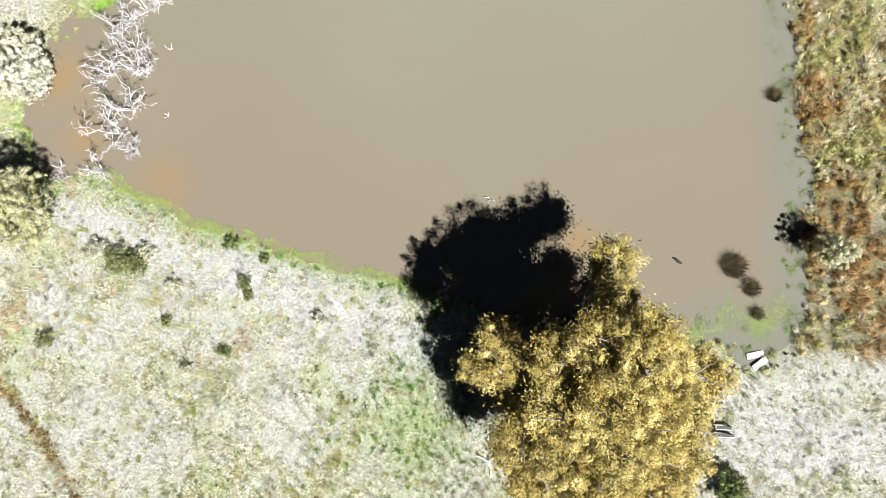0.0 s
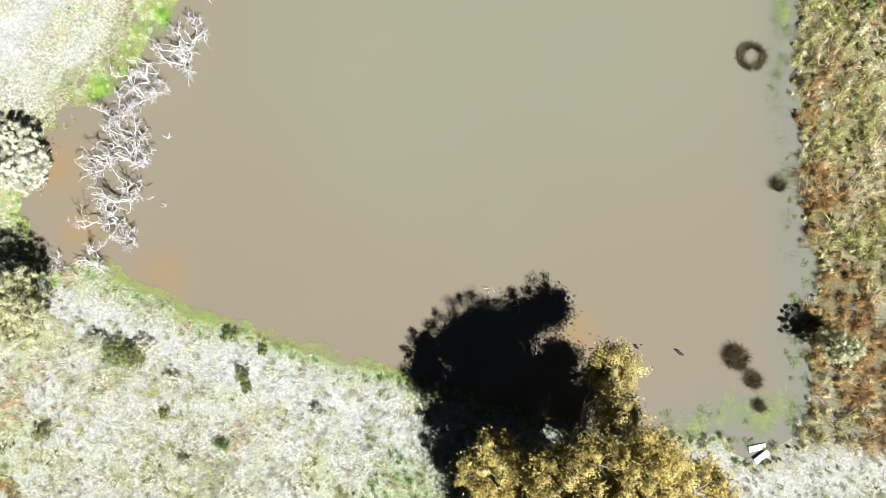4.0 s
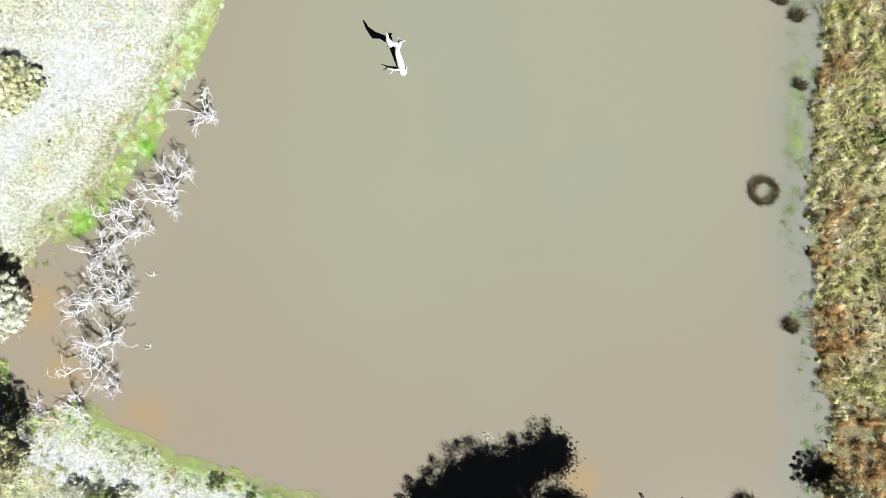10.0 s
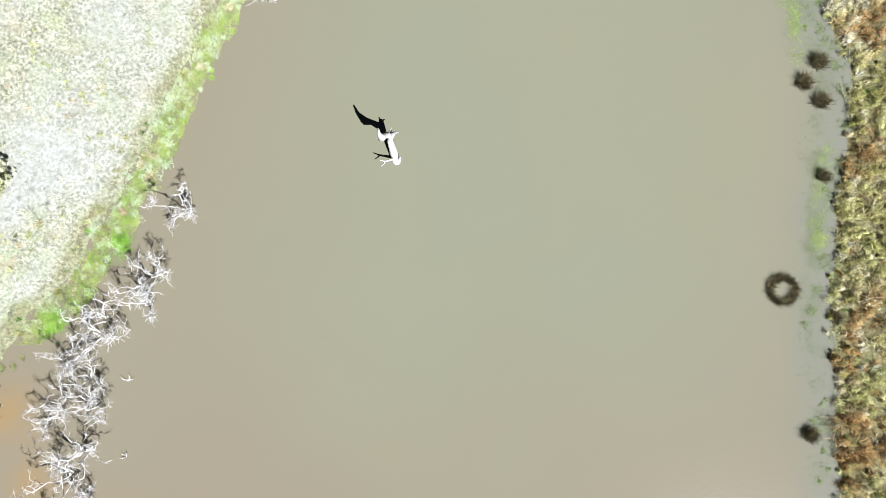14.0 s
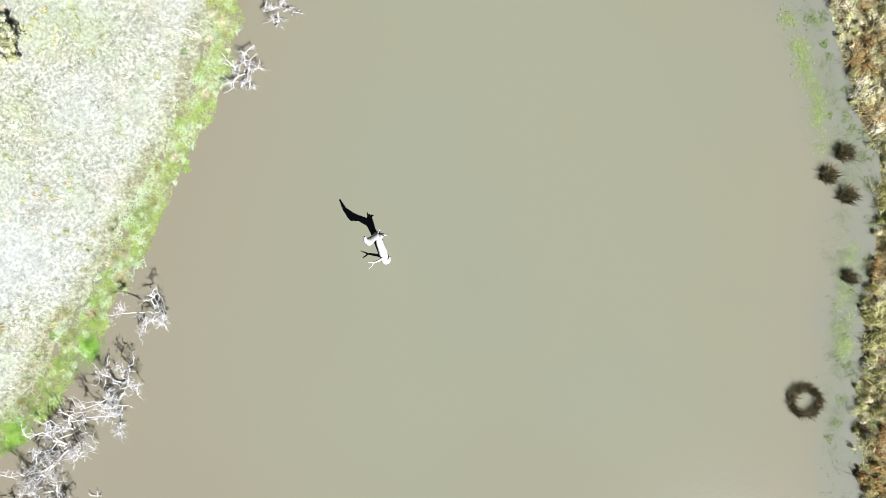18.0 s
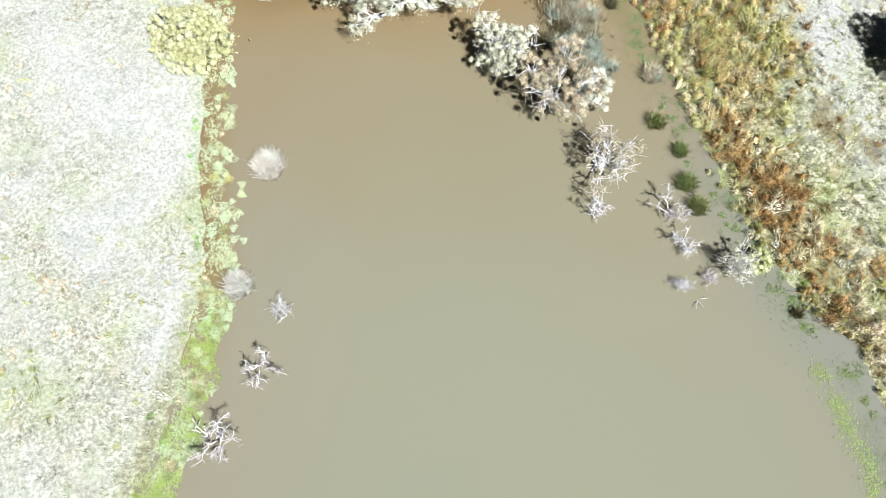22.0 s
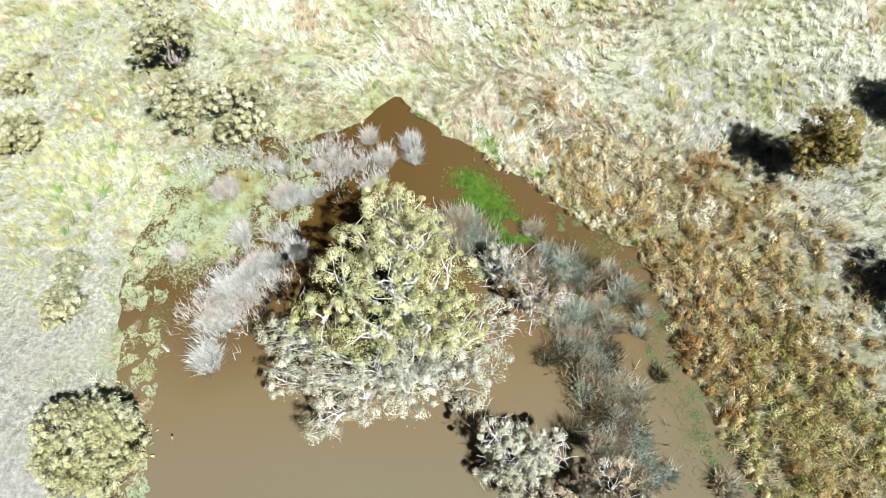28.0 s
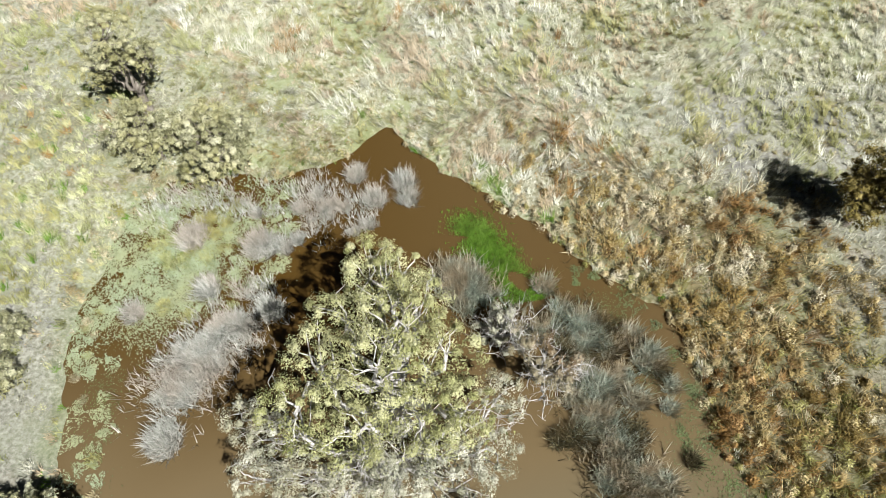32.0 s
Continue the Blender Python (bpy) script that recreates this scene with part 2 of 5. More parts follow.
WATER, nt, b = material("muddy_water", 0.08, 0.5)
b.inputs["IOR"].default_value = 1.33
att = nt.nodes.new("ShaderNodeVertexColor")
att.layer_name = "silt_glare"
sep = nt.nodes.new("ShaderNodeSeparateColor")
nt.links.new(att.outputs[0], sep.inputs[0])
# grey-green middle water holds sky glare; browner shore and rust patches are silt
silt_glare = ramp(nt, noise_tex(nt, 0.05, 4), [(0.35, (0.105, 0.1, 0.069)), (0.65, (0.1, 0.1, 0.071))])
silt_glare = mix(nt, silt_glare, (0.105, 0.087, 0.063), sep.outputs[0])
silt_glare = mix(nt, silt_glare, (0.101, 0.074, 0.038), ramp(nt, sep.outputs[1], [(0, (0, 0, 0)), (0.5, (1, 1, 1))]))
silt_glare = mix(nt, silt_glare, (0.05, 0.028, 0.006), ramp(nt, sep.outputs[1], [(0.5, (0, 0, 0)), (1, (1, 1, 1))]))
silt_glare = mix(nt, silt_glare, (0.138, 0.087, 0.035), sep.outputs[2])
silt_glare = mix(nt, silt_glare, (0.088, 0.09, 0.073), att.outputs["Alpha"])
nt.links.new(silt_glare, b.inputs["Base Color"])
bump(nt, b, noise_tex(nt, 2.2, 3, 0.5, (1, 1.6, 1)), 0.05, 0.05)


# ---- plan ----
def smooth_line(points, closed=True, steps=6):
    """A Catmull-Rom line through plan points."""
    p, n, out = [Vector(q) for q in points], len(points), []
    for i in range(n if closed else n - 1):
        a, b_, c_, d = (p[(i + k) % n] if closed else p[min(max(i + k, 0), n - 1)] for k in (-1, 0, 1, 2))
        for s in range(steps):
            u = s / steps
            out.append(0.5 * ((2 * b_) + (c_ - a) * u + (2 * a - 5 * b_ + 4 * c_ - d) * u * u + (3 * b_ - a - 3 * c_ + d) * u ** 3))
    return np.array([tuple(v) for v in out])


SOUTH_SHORE = [(-27.4, 6.3), (-24.6, 6.5), (-21.1, 5.1), (-17.1, 3.0), (-13.1, 1.8), (-9, 0.4), (-5, -0.7), (-1.5, -1.6), (6, -3.5), (12, -5), (17.3, -5.4),
               (20.1, -5.0), (21.3, -6.5), (23.1, -6.7), (25.4, -5.1)]
EAST_SHORE = [(27.1, -2.6), (26.3, 1), (26.8, 3.9), (27.2, 5.9), (26.4, 8.8), (26.3, 12.1), (26.3, 16.1), (25.7, 21.3), (26.1, 26.8), (26.8, 31.6), (26.8, 36),
              (26, 38), (24.8, 41.6), (23.5, 45.6), (22.3, 47.1), (20.4, 49.5), (18.3, 53.5), (16.9, 56.8), (15.8, 61), (14.6, 64.6), (13.3, 68.1)]
NORTH_SHORE = [(12.5, 72.5), (10.8, 74.4), (9, 75.9), (6.8, 78), (4.2, 80), (1.4, 81.7), (-0.8, 84), (-3.1, 81.7), (-8.8, 81), (-12.5, 80)]
WEST_SHORE = [(-14.1, 75), (-14, 70), (-13.2, 62), (-12.8, 56), (-12, 51), (-12.6, 46), (-13, 42.5), (-14.8, 38), (-17, 33.5), (-18.8, 29.5), (-21, 26),
              (-23, 22.5), (-25.8, 19.6), (-27.9, 16.4), (-29.6, 11.5), (-28.6, 8)]
SHORE = smooth_line(SOUTH_SHORE + EAST_SHORE + NORTH_SHORE + WEST_SHORE)


def value_noise(x, y, scale, seed=0):
    """Smooth noise from 0 to 1 over arrays."""
    x, y = np.asarray(x, float) * scale, np.asarray(y, float) * scale
    x, y = x + 0.45 * np.sin(y * 1.7 + seed), y + 0.45 * np.sin(x * 1.9 + 2 * seed)
    turn = 0.5 + 0.37 * seed
    x, y = x * math.cos(turn) - y * math.sin(turn) + seed * 17.3, x * math.sin(turn) + y * math.cos(turn) - seed * 9.1
    ix, iy = np.floor(x).astype(int), np.floor(y).astype(int)
    fx, fy = x - ix, y - iy
    fx, fy = fx * fx * (3 - 2 * fx), fy * fy * (3 - 2 * fy)

    def h(a, b_):
        v = np.sin(a * 127.1 + b_ * 311.7 + seed * 74.7) * 43758.5453
        return v - np.floor(v)
    return (h(ix, iy) * (1 - fx) + h(ix + 1, iy) * fx) * (1 - fy) + (h(ix, iy + 1) * (1 - fx) + h(ix + 1, iy + 1) * fx) * fy


def shore_distance(x, y, line=SHORE):
    """Distance to the shore, positive on land, negative over the water."""
    x, y = np.asarray(x, float).ravel(), np.asarray(y, float).ravel()
    best, inside = np.full(len(x), 1e9), np.zeros(len(x), bool)
    for (ax, ay), (bx, by) in zip(line, np.roll(line, -1, axis=0)):
        dx, dy = bx - ax, by - ay
        u = np.clip(((x - ax) * dx + (y - ay) * dy) / (dx * dx + dy * dy + 1e-9), 0, 1)
        best = np.minimum(best, np.hypot(x - ax - u * dx, y - ay - u * dy))
        if ay != by:
            inside ^= ((ay > y) != (by > y)) & (x < ax + (y - ay) * dx / dy)
    return np.where(inside, -best, best)


def line_distance(x, y, pts):
    best = np.full(np.asarray(x).shape, 1e9)
    for (ax, ay), (bx, by) in zip(pts[:-1], pts[1:]):
        dx, dy = bx - ax, by - ay
        u = np.clip(((x - ax) * dx + (y - ay) * dy) / (dx * dx + dy * dy), 0, 1)
        best = np.minimum(best, np.hypot(x - ax - u * dx, y - ay - u * dy))
    return best


def ragged(x, y):
    """Shore distance with a ragged edge."""
    return shore_distance(x, y) + 0.7 * (value_noise(x, y, 0.8, 3) - 0.5) + 0.35 * (value_noise(x, y, 2.1, 4) - 0.5)


def land_height(x, y, d):
    rise = np.where(d > 0, 0.35 * (1 - np.exp(-np.clip(d, 0, None) / 1.5)), np.clip(d * 0.22, -1.2, 0))
    return rise + 0.14 * (value_noise(x, y, 0.35, 1) - 0.5) * np.clip(d, 0, 1) + 0.08 * (value_noise(x, y, 1.3, 2) - 0.5) * np.clip(d, 0, 1)


def ground_z(x, y):
    x, y = np.atleast_1d(np.asarray(x, float)), np.atleast_1d(np.asarray(y, float))
    return land_height(x, y, ragged(x, y))


def mesh_object(name, verts, faces, mat, parent=None, label="", smooth=False, tint=0.5):
    """One mesh object from arrays; faces is an array of equal-sided polygons, tint the shade of each vertex within its material."""
    me = bpy.data.meshes.new(name)
    verts, faces = np.asarray(verts, np.float32), np.asarray(faces, np.int32)
    k = faces.shape[1]
    me.vertices.add(len(verts))
    me.vertices.foreach_set("co", verts.ravel())
    me.loops.add(faces.size)
    me.loops.foreach_set("vertex_index", faces.ravel())
    me.polygons.add(len(faces))
    me.polygons.foreach_set("loop_start", np.arange(0, faces.size, k, dtype=np.int32))
    me.polygons.foreach_set("use_smooth", np.full(len(faces), smooth))
    me.update(calc_edges=True)
    shade = me.attributes.new("tint", "FLOAT", "POINT")
    shade.data.foreach_set("value", np.broadcast_to(np.asarray(tint, np.float32), len(verts)).copy())
    me.materials.append(mat)
    ob = new(name, me)
    if parent:
        ob.parent = parent
    if label:
        tagged(ob, label)
    return ob


def part(name, bm, mat, parent, label=""):
    me = bpy.data.meshes.new(name)
    bm.to_mesh(me)
    bm.free()
    me.materials.append(mat)
    ob = new(name, me)
    ob.parent = parent
    if label:
        tagged(ob, label)
    return ob


def thing(name, place, label, category, group=""):
    ob = new(name)
    ob.location = place
    ob.empty_display_size = 0.2
    return tagged(ob, label, category, group)


# ---- ground and water ----
def axis(lo, hi, step, far):
    core = np.arange(lo, hi + step / 2, step)
    out = [step]
    while sum(out) < far:
        out.append(out[-1] * 1.3)
    out = np.cumsum(out)
    return np.concatenate([lo - out[::-1], core, hi + out])


GX, GY = np.meshgrid(axis(-36, 38, 0.4, 1500), axis(-20, 100, 0.4, 1500))
gx, gy = GX.ravel(), GY.ravel()
gd = ragged(gx, gy)
gz = land_height(gx, gy, gd)
nx, ny = GX.shape[1], GX.shape[0]
ii = (np.arange(ny - 1)[:, None] * nx + np.arange(nx - 1)).ravel()
ground = mesh_object("ground", np.stack([gx, gy, gz], 1), np.stack([ii, ii + 1, ii + nx + 1, ii + nx], 1), GROUND, smooth=True)
tagged(ground, "bleached pasture ground sloping gently down into a pond", "ground", kind="structure")
TRACKS = [[(-26, 3.5), (-20, 1.2), (-12, -1.8), (-6, -4.5), (0, -5.5)], [(-14, 0.5), (-8, -2.5), (-2, -7)], [(19, -12.5), (26, -11.5), (40, -13.5)], [(20, -14.5), (30, -13.2), (45, -15)]]


def cover(x, y, d):
    """Shares of bare ground, lush grass and brown growth (under the belt also painted shade) at plan points, and the
    scrub belt on the east bank.
    """
    east = np.clip((x - np.interp(y, [-10, 36, 57, 72, 84], [24, 24, 15, 10, 2])) / 3, 0, 1)
    west = np.clip((-9 - x) / 4, 0, 1) * np.clip((y - 16) / 5, 0, 1)
    track = np.zeros_like(x)
    for pts in TRACKS:
        track = np.maximum(track, np.clip(1.8 - line_distance(x, y, pts) / 1.2, 0, 1) * (0.7 + 0.5 * value_noise(x, y, 0.7, 15)))
    bare_ = np.clip(np.maximum(track, west * np.clip(1.25 - (y - 30) / 90, 0.3, 1) * (0.35 + 0.75 * value_noise(x, y, 0.25, 5))), 0, 1)
    bare_ = np.maximum(bare_, 0.8 * np.exp(-(((x + 13) / 12) ** 2 + ((y + 1.0 + 0.3 * (x + 13)) / 3.4) ** 2)) * (0.3 + 0.9 * value_noise(x, y, 0.6, 16)))
    bare_ = np.maximum(bare_, np.clip((y + 24) / 12, 0.3, 1) * np.clip((9 - y) / 5, 0, 1) * np.clip(1.9 * (0.6 * value_noise(x, y, 0.28, 23) + 0.4 * value_noise(x, y, 0.9, 25)) - 0.3, 0, 0.8))
    bare_ = np.maximum(bare_, 0.25 * (y > 76) * (x < 6) * np.clip(1.6 * value_noise(x, y, 0.3, 24) - 0.3, 0, 1))
    bare_ = np.maximum(bare_, 0.3 / (1 + np.exp(-(x - 3) / 1.5)) * np.clip((y - 77) / 5, 0, 1) * (0.45 + 0.8 * value_noise(x, y, 0.3, 17)))
    bare_ = np.maximum(bare_, 0.9 * east * (y > 30) * (y < 86) * np.clip((d - 5) / 4, 0, 1) * (0.3 + 0.9 * value_noise(x, y, 0.4, 27)))
    lush_ = np.exp(-(np.clip(d, 0, 9) / 0.8) ** 2) * (0.3 + 0.3 * (y < 12) * (x < 20)) * (1 - 0.6 * east)
    lush_ = np.maximum(lush_, 0.75 * np.exp(-(((x + 1.5) / 3.5) ** 2 + ((y + 11) / 4) ** 2)))
    lush_ = np.maximum(lush_, 0.12 * np.exp(-(((x + 17.5) / 4) ** 2 + ((y - 83) / 9) ** 2)) * (0.4 + value_noise(x, y, 0.3, 8)))
    belt = east * np.clip(1.35 - np.abs(d - 2) / np.interp(y, [0, 36, 44, 56, 66, 76], [7, 5, 2.2, 1.8, 6, 7]), 0, 1) * np.clip((84 - y) / 6, 0, 1) * np.clip((y + 7) / 2, 0, 1)
    # brown patches, plus dark soil under the belt painted for shaded gaps
    brown_ = belt * (0.5 + 0.45 * (value_noise(x, y, 0.33, 6) * 0.7 + value_noise(x, y, 0.9, 7) * 0.3 > 0.6))
    brown_ = np.maximum(brown_, belt * np.interp(y, [36, 42, 58, 68], [0.7, 0.4, 0.4, 0.6]))
    brown_ = np.maximum(brown_, 0.9 * np.clip(1 - line_distance(x, y, [(-33, -6), (-29.5, -9.5), (-27, -13), (-24, -18)]) / 0.6, 0, 1))
    mud = 0.5 * np.exp(-((d - 0.35) / 0.5) ** 2) * (x < -8) * (y > 16) * np.clip((52 - y) / 8, 0, 1) * (0.4 + 0.9 * value_noise(x, y, 0.7, 67))
    lush_ = lush_ * (1 - np.clip(mud, 0, 1))
    bare_ = bare_ * (1 - np.clip(mud, 0, 1))
    brown_ = np.maximum(brown_, mud)
    scorch = value_noise(x, y, 0.42, 41) * 0.6 + value_noise(x, y, 1.1, 42) * 0.4
    brown_ = np.maximum(brown_, 0.85 * east * (y > 36) * (y < 78) * (d < 9) * (d > 0) * np.clip((scorch - 0.62) * 8, 0, 1))
    brown_ = np.maximum(brown_, 0.25 * (y > 80) * (value_noise(x, y, 0.35, 18) > 0.72))
    return bare_, np.clip(lush_, 0, 1), np.clip(brown_, 0, 1), belt


cov = cover(gx, gy, gd)
layer = ground.data.color_attributes.new("cover", "FLOAT_COLOR", "POINT")
layer.data.foreach_set("color", np.stack([cov[0], cov[1], cov[2], np.clip((gy - 68) / 8, 0, 1)], 1).astype(np.float32).ravel())

WX, WY = np.meshgrid(np.arange(-34, 32.5, 0.75), np.arange(-12, 90.5, 0.75))
wx, wy = WX.ravel(), WY.ravel()
wd = np.clip(-shore_distance(wx, wy), 0, 20)
wi = (np.arange(WX.shape[0] - 1)[:, None] * WX.shape[1] + np.arange(WX.shape[1] - 1)).ravel()
water = mesh_object("water", np.stack([wx, wy, np.zeros_like(wx)], 1), np.stack([wi, wi + 1, wi + WX.shape[1] + 1, wi + WX.shape[1]], 1), WATER)
edge = np.exp(-wd / 3.5) * 0.5
def step(v, lo, hi):
    q = np.clip((v - lo) / (hi - lo), 0, 1)
    return q * q * (3 - 2 * q)


drift = 9 * (value_noise(wx, wy, 0.09, 31) - 0.5) + 4 * (value_noise(wx, wy, 0.25, 32) - 0.5)
# warmer tint towards the shore, south, west and east
warm = 1 - (1 - edge) * (1 - 0.85 * step(-wy + drift, -25, 2)) * (1 - 0.7 * step(-wx + drift, 0, 24)) * (1 - 0.15 * step(wx + drift, 8, 30))
# browner northward, where a tilted view loses the glare; put into colour
brown_water = 0.34 * step(wy + 0.8 * drift, 44, 70) + 0.5 * step(wy + 0.4 * drift, 62, 75) + 0.14 * step(wy, 63, 72) * step(-wx, -6, 6)
rust = np.zeros_like(wx)
for sx, sy, sr in ((-19.6, 6.0, 1.7), (10.0, 1.9, 1.5), (-27.0, 13.5, 2.0), (-25.3, 9.2, 1.4), (25.6, 1.6, 0.8)):
    rust = np.maximum(rust, 0.5 * np.exp(-((wx - sx) ** 2 + (wy - sy) ** 2) / sr ** 2) * (0.5 + value_noise(wx, wy, 0.8, 9)))
shoal = 0.75 * step(-wd + 1.2 * (value_noise(wx, wy, 0.4, 33) - 0.5), -4.6, -0.6) * step(wx, 12, 20) * (1 - step(wy, 56, 64))
brown_water = np.maximum(brown_water, 0.62 * step(-wd + 0.8 * (value_noise(wx, wy, 0.5, 34) - 0.5), -2.6, -0.3) * step(-wx, 7, 10) * step(wy, 40, 52))
layer = water.data.color_attributes.new("silt_glare", "FLOAT_COLOR", "POINT")
layer.data.foreach_set("color", np.stack([warm, brown_water, np.clip(rust, 0, 1), shoal], 1).astype(np.float32).ravel())
tagged(water, "still opaque brown muddy pond water", "water", kind="structure")


# ---- builders for plants ----
def blades(rng, x, y, z, count, height, spread, width, lean=0.6, flow=0.0):
    """Triangular blades round tuft centres: arrays of vertices and faces."""
    n = len(x)
    a = rng.uniform(0, 2 * np.pi, (n, count))
    if flow:
        a = 9 * value_noise(x, y, 0.16, 61)[:, None] + 2 * value_noise(x, y, 0.7, 62)[:, None] + (a - np.pi) * (1 - flow)
    h = height[:, None] * rng.uniform(0.55, 1.1, (n, count))
    r0 = spread[:, None] * rng.uniform(0, 1, (n, count)) ** 0.7
    a0 = rng.uniform(0, 2 * np.pi, (n, count))
    bx, by = x[:, None] + r0 * np.cos(a0), y[:, None] + r0 * np.sin(a0)
    ln = lean * h * rng.uniform(0.3, 1.2, (n, count))
    tx, ty, tz = bx + ln * np.cos(a), by + ln * np.sin(a), z[:, None] + h * np.sqrt(np.clip(1.1 - lean * 0.5, 0.2, 1))
    w = width * rng.uniform(0.6, 1.3, (n, count))
    px_, py_ = -np.sin(a + rng.normal(0, 0.5, a.shape)) * w, np.cos(a) * w
    zb = np.broadcast_to(z[:, None] - 0.03, bx.shape)
    v = np.stack([np.stack([bx + px_, by + py_, zb], -1), np.stack([bx - px_, by - py_, zb], -1), np.stack([tx, ty, tz], -1)], 2).reshape(-1, 3)
    return v, np.arange(len(v)).reshape(-1, 3)


def tube(path, radii, sides=6):
    """A tapered tube along a line, as vertices and quads."""
    path, radii = np.asarray(path, float), np.asarray(radii, float)
    t = np.gradient(path, axis=0)
    t /= np.linalg.norm(t, axis=1)[:, None] + 1e-9
    ref = np.where(np.abs(t[:, 2:3]) > 0.9, np.array([[1.0, 0, 0]]), np.array([[0, 0, 1.0]]))
    u = np.cross(t, ref)
    u /= np.linalg.norm(u, axis=1)[:, None] + 1e-9
    w = np.cross(t, u)
    ang = np.linspace(0, 2 * np.pi, sides, endpoint=False)
    v = path[:, None] + radii[:, None, None] * (np.cos(ang)[None, :, None] * u[:, None] + np.sin(ang)[None, :, None] * w[:, None])
    k = len(path)
    i, j = np.meshgrid(np.arange(k - 1), np.arange(sides), indexing="ij")
    f = np.stack([i * sides + j, i * sides + (j + 1) % sides, (i + 1) * sides + (j + 1) % sides, (i + 1) * sides + j], -1).reshape(-1, 4)
    return v.reshape(-1, 3), f


def join(pieces):
    vs, fs, n = [], [], 0
    for v, f in pieces:
        vs.append(v)
        fs.append(f + n)
        n += len(v)
    return np.concatenate(vs), np.concatenate(fs)


def crooked(rng, a, b_, steps, wobble):
    """A wandering line from a to b."""
    a, b_ = np.asarray(a, float), np.asarray(b_, float)
    u = np.linspace(0, 1, steps)[:, None]
    walk_ = np.cumsum(rng.normal(0, 1, (steps, 3)), axis=0)
    walk_ -= walk_[0] * (1 - u) + walk_[-1] * u
    return a + (b_ - a) * u + walk_ * wobble * np.linalg.norm(b_ - a) / steps ** 0.5


def leaf_cards(rng, centres, size, normals, ragged_=0.5):
    """Small pointed leaves, one per centre, lying roughly across the given normals."""
    n = len(centres)
    nn = normals + rng.normal(0, ragged_, (n, 3))
    nn /= np.linalg.norm(nn, axis=1)[:, None] + 1e-9
    d = np.cross(nn, rng.normal(0, 1, (n, 3)))
    d /= np.linalg.norm(d, axis=1)[:, None] + 1e-9
    s = np.cross(nn, d)
    ln = size * rng.uniform(0.6, 1.4, (n, 1))
    w = ln * rng.uniform(0.3, 0.55, (n, 1))
    v = np.stack([centres - d * ln + s * w, centres + d * ln, centres - d * ln - s * w], 1).reshape(-1, 3)
    return v, np.arange(3 * n).reshape(-1, 3)


def spaced(rng, centre, r, gap, squash):
    """Points over the upper side of a lobe, none nearer than gap."""
    d = rng.normal(0, 1, (int(30 * (r / gap) ** 2) + 20, 3))
    d[:, 2] = np.where(d[:, 2] < -0.35, -d[:, 2], d[:, 2])
    p = centre + d / np.linalg.norm(d, axis=1)[:, None] * r * rng.uniform(0.8, 1.05, (len(d), 1)) * np.array([1, 1, squash])
    out = []
    for q in p:
        if all((q[0] - o[0]) ** 2 + (q[1] - o[1]) ** 2 + (q[2] - o[2]) ** 2 > gap * gap for o in out):
            out.append(q)
    return np.array(out)


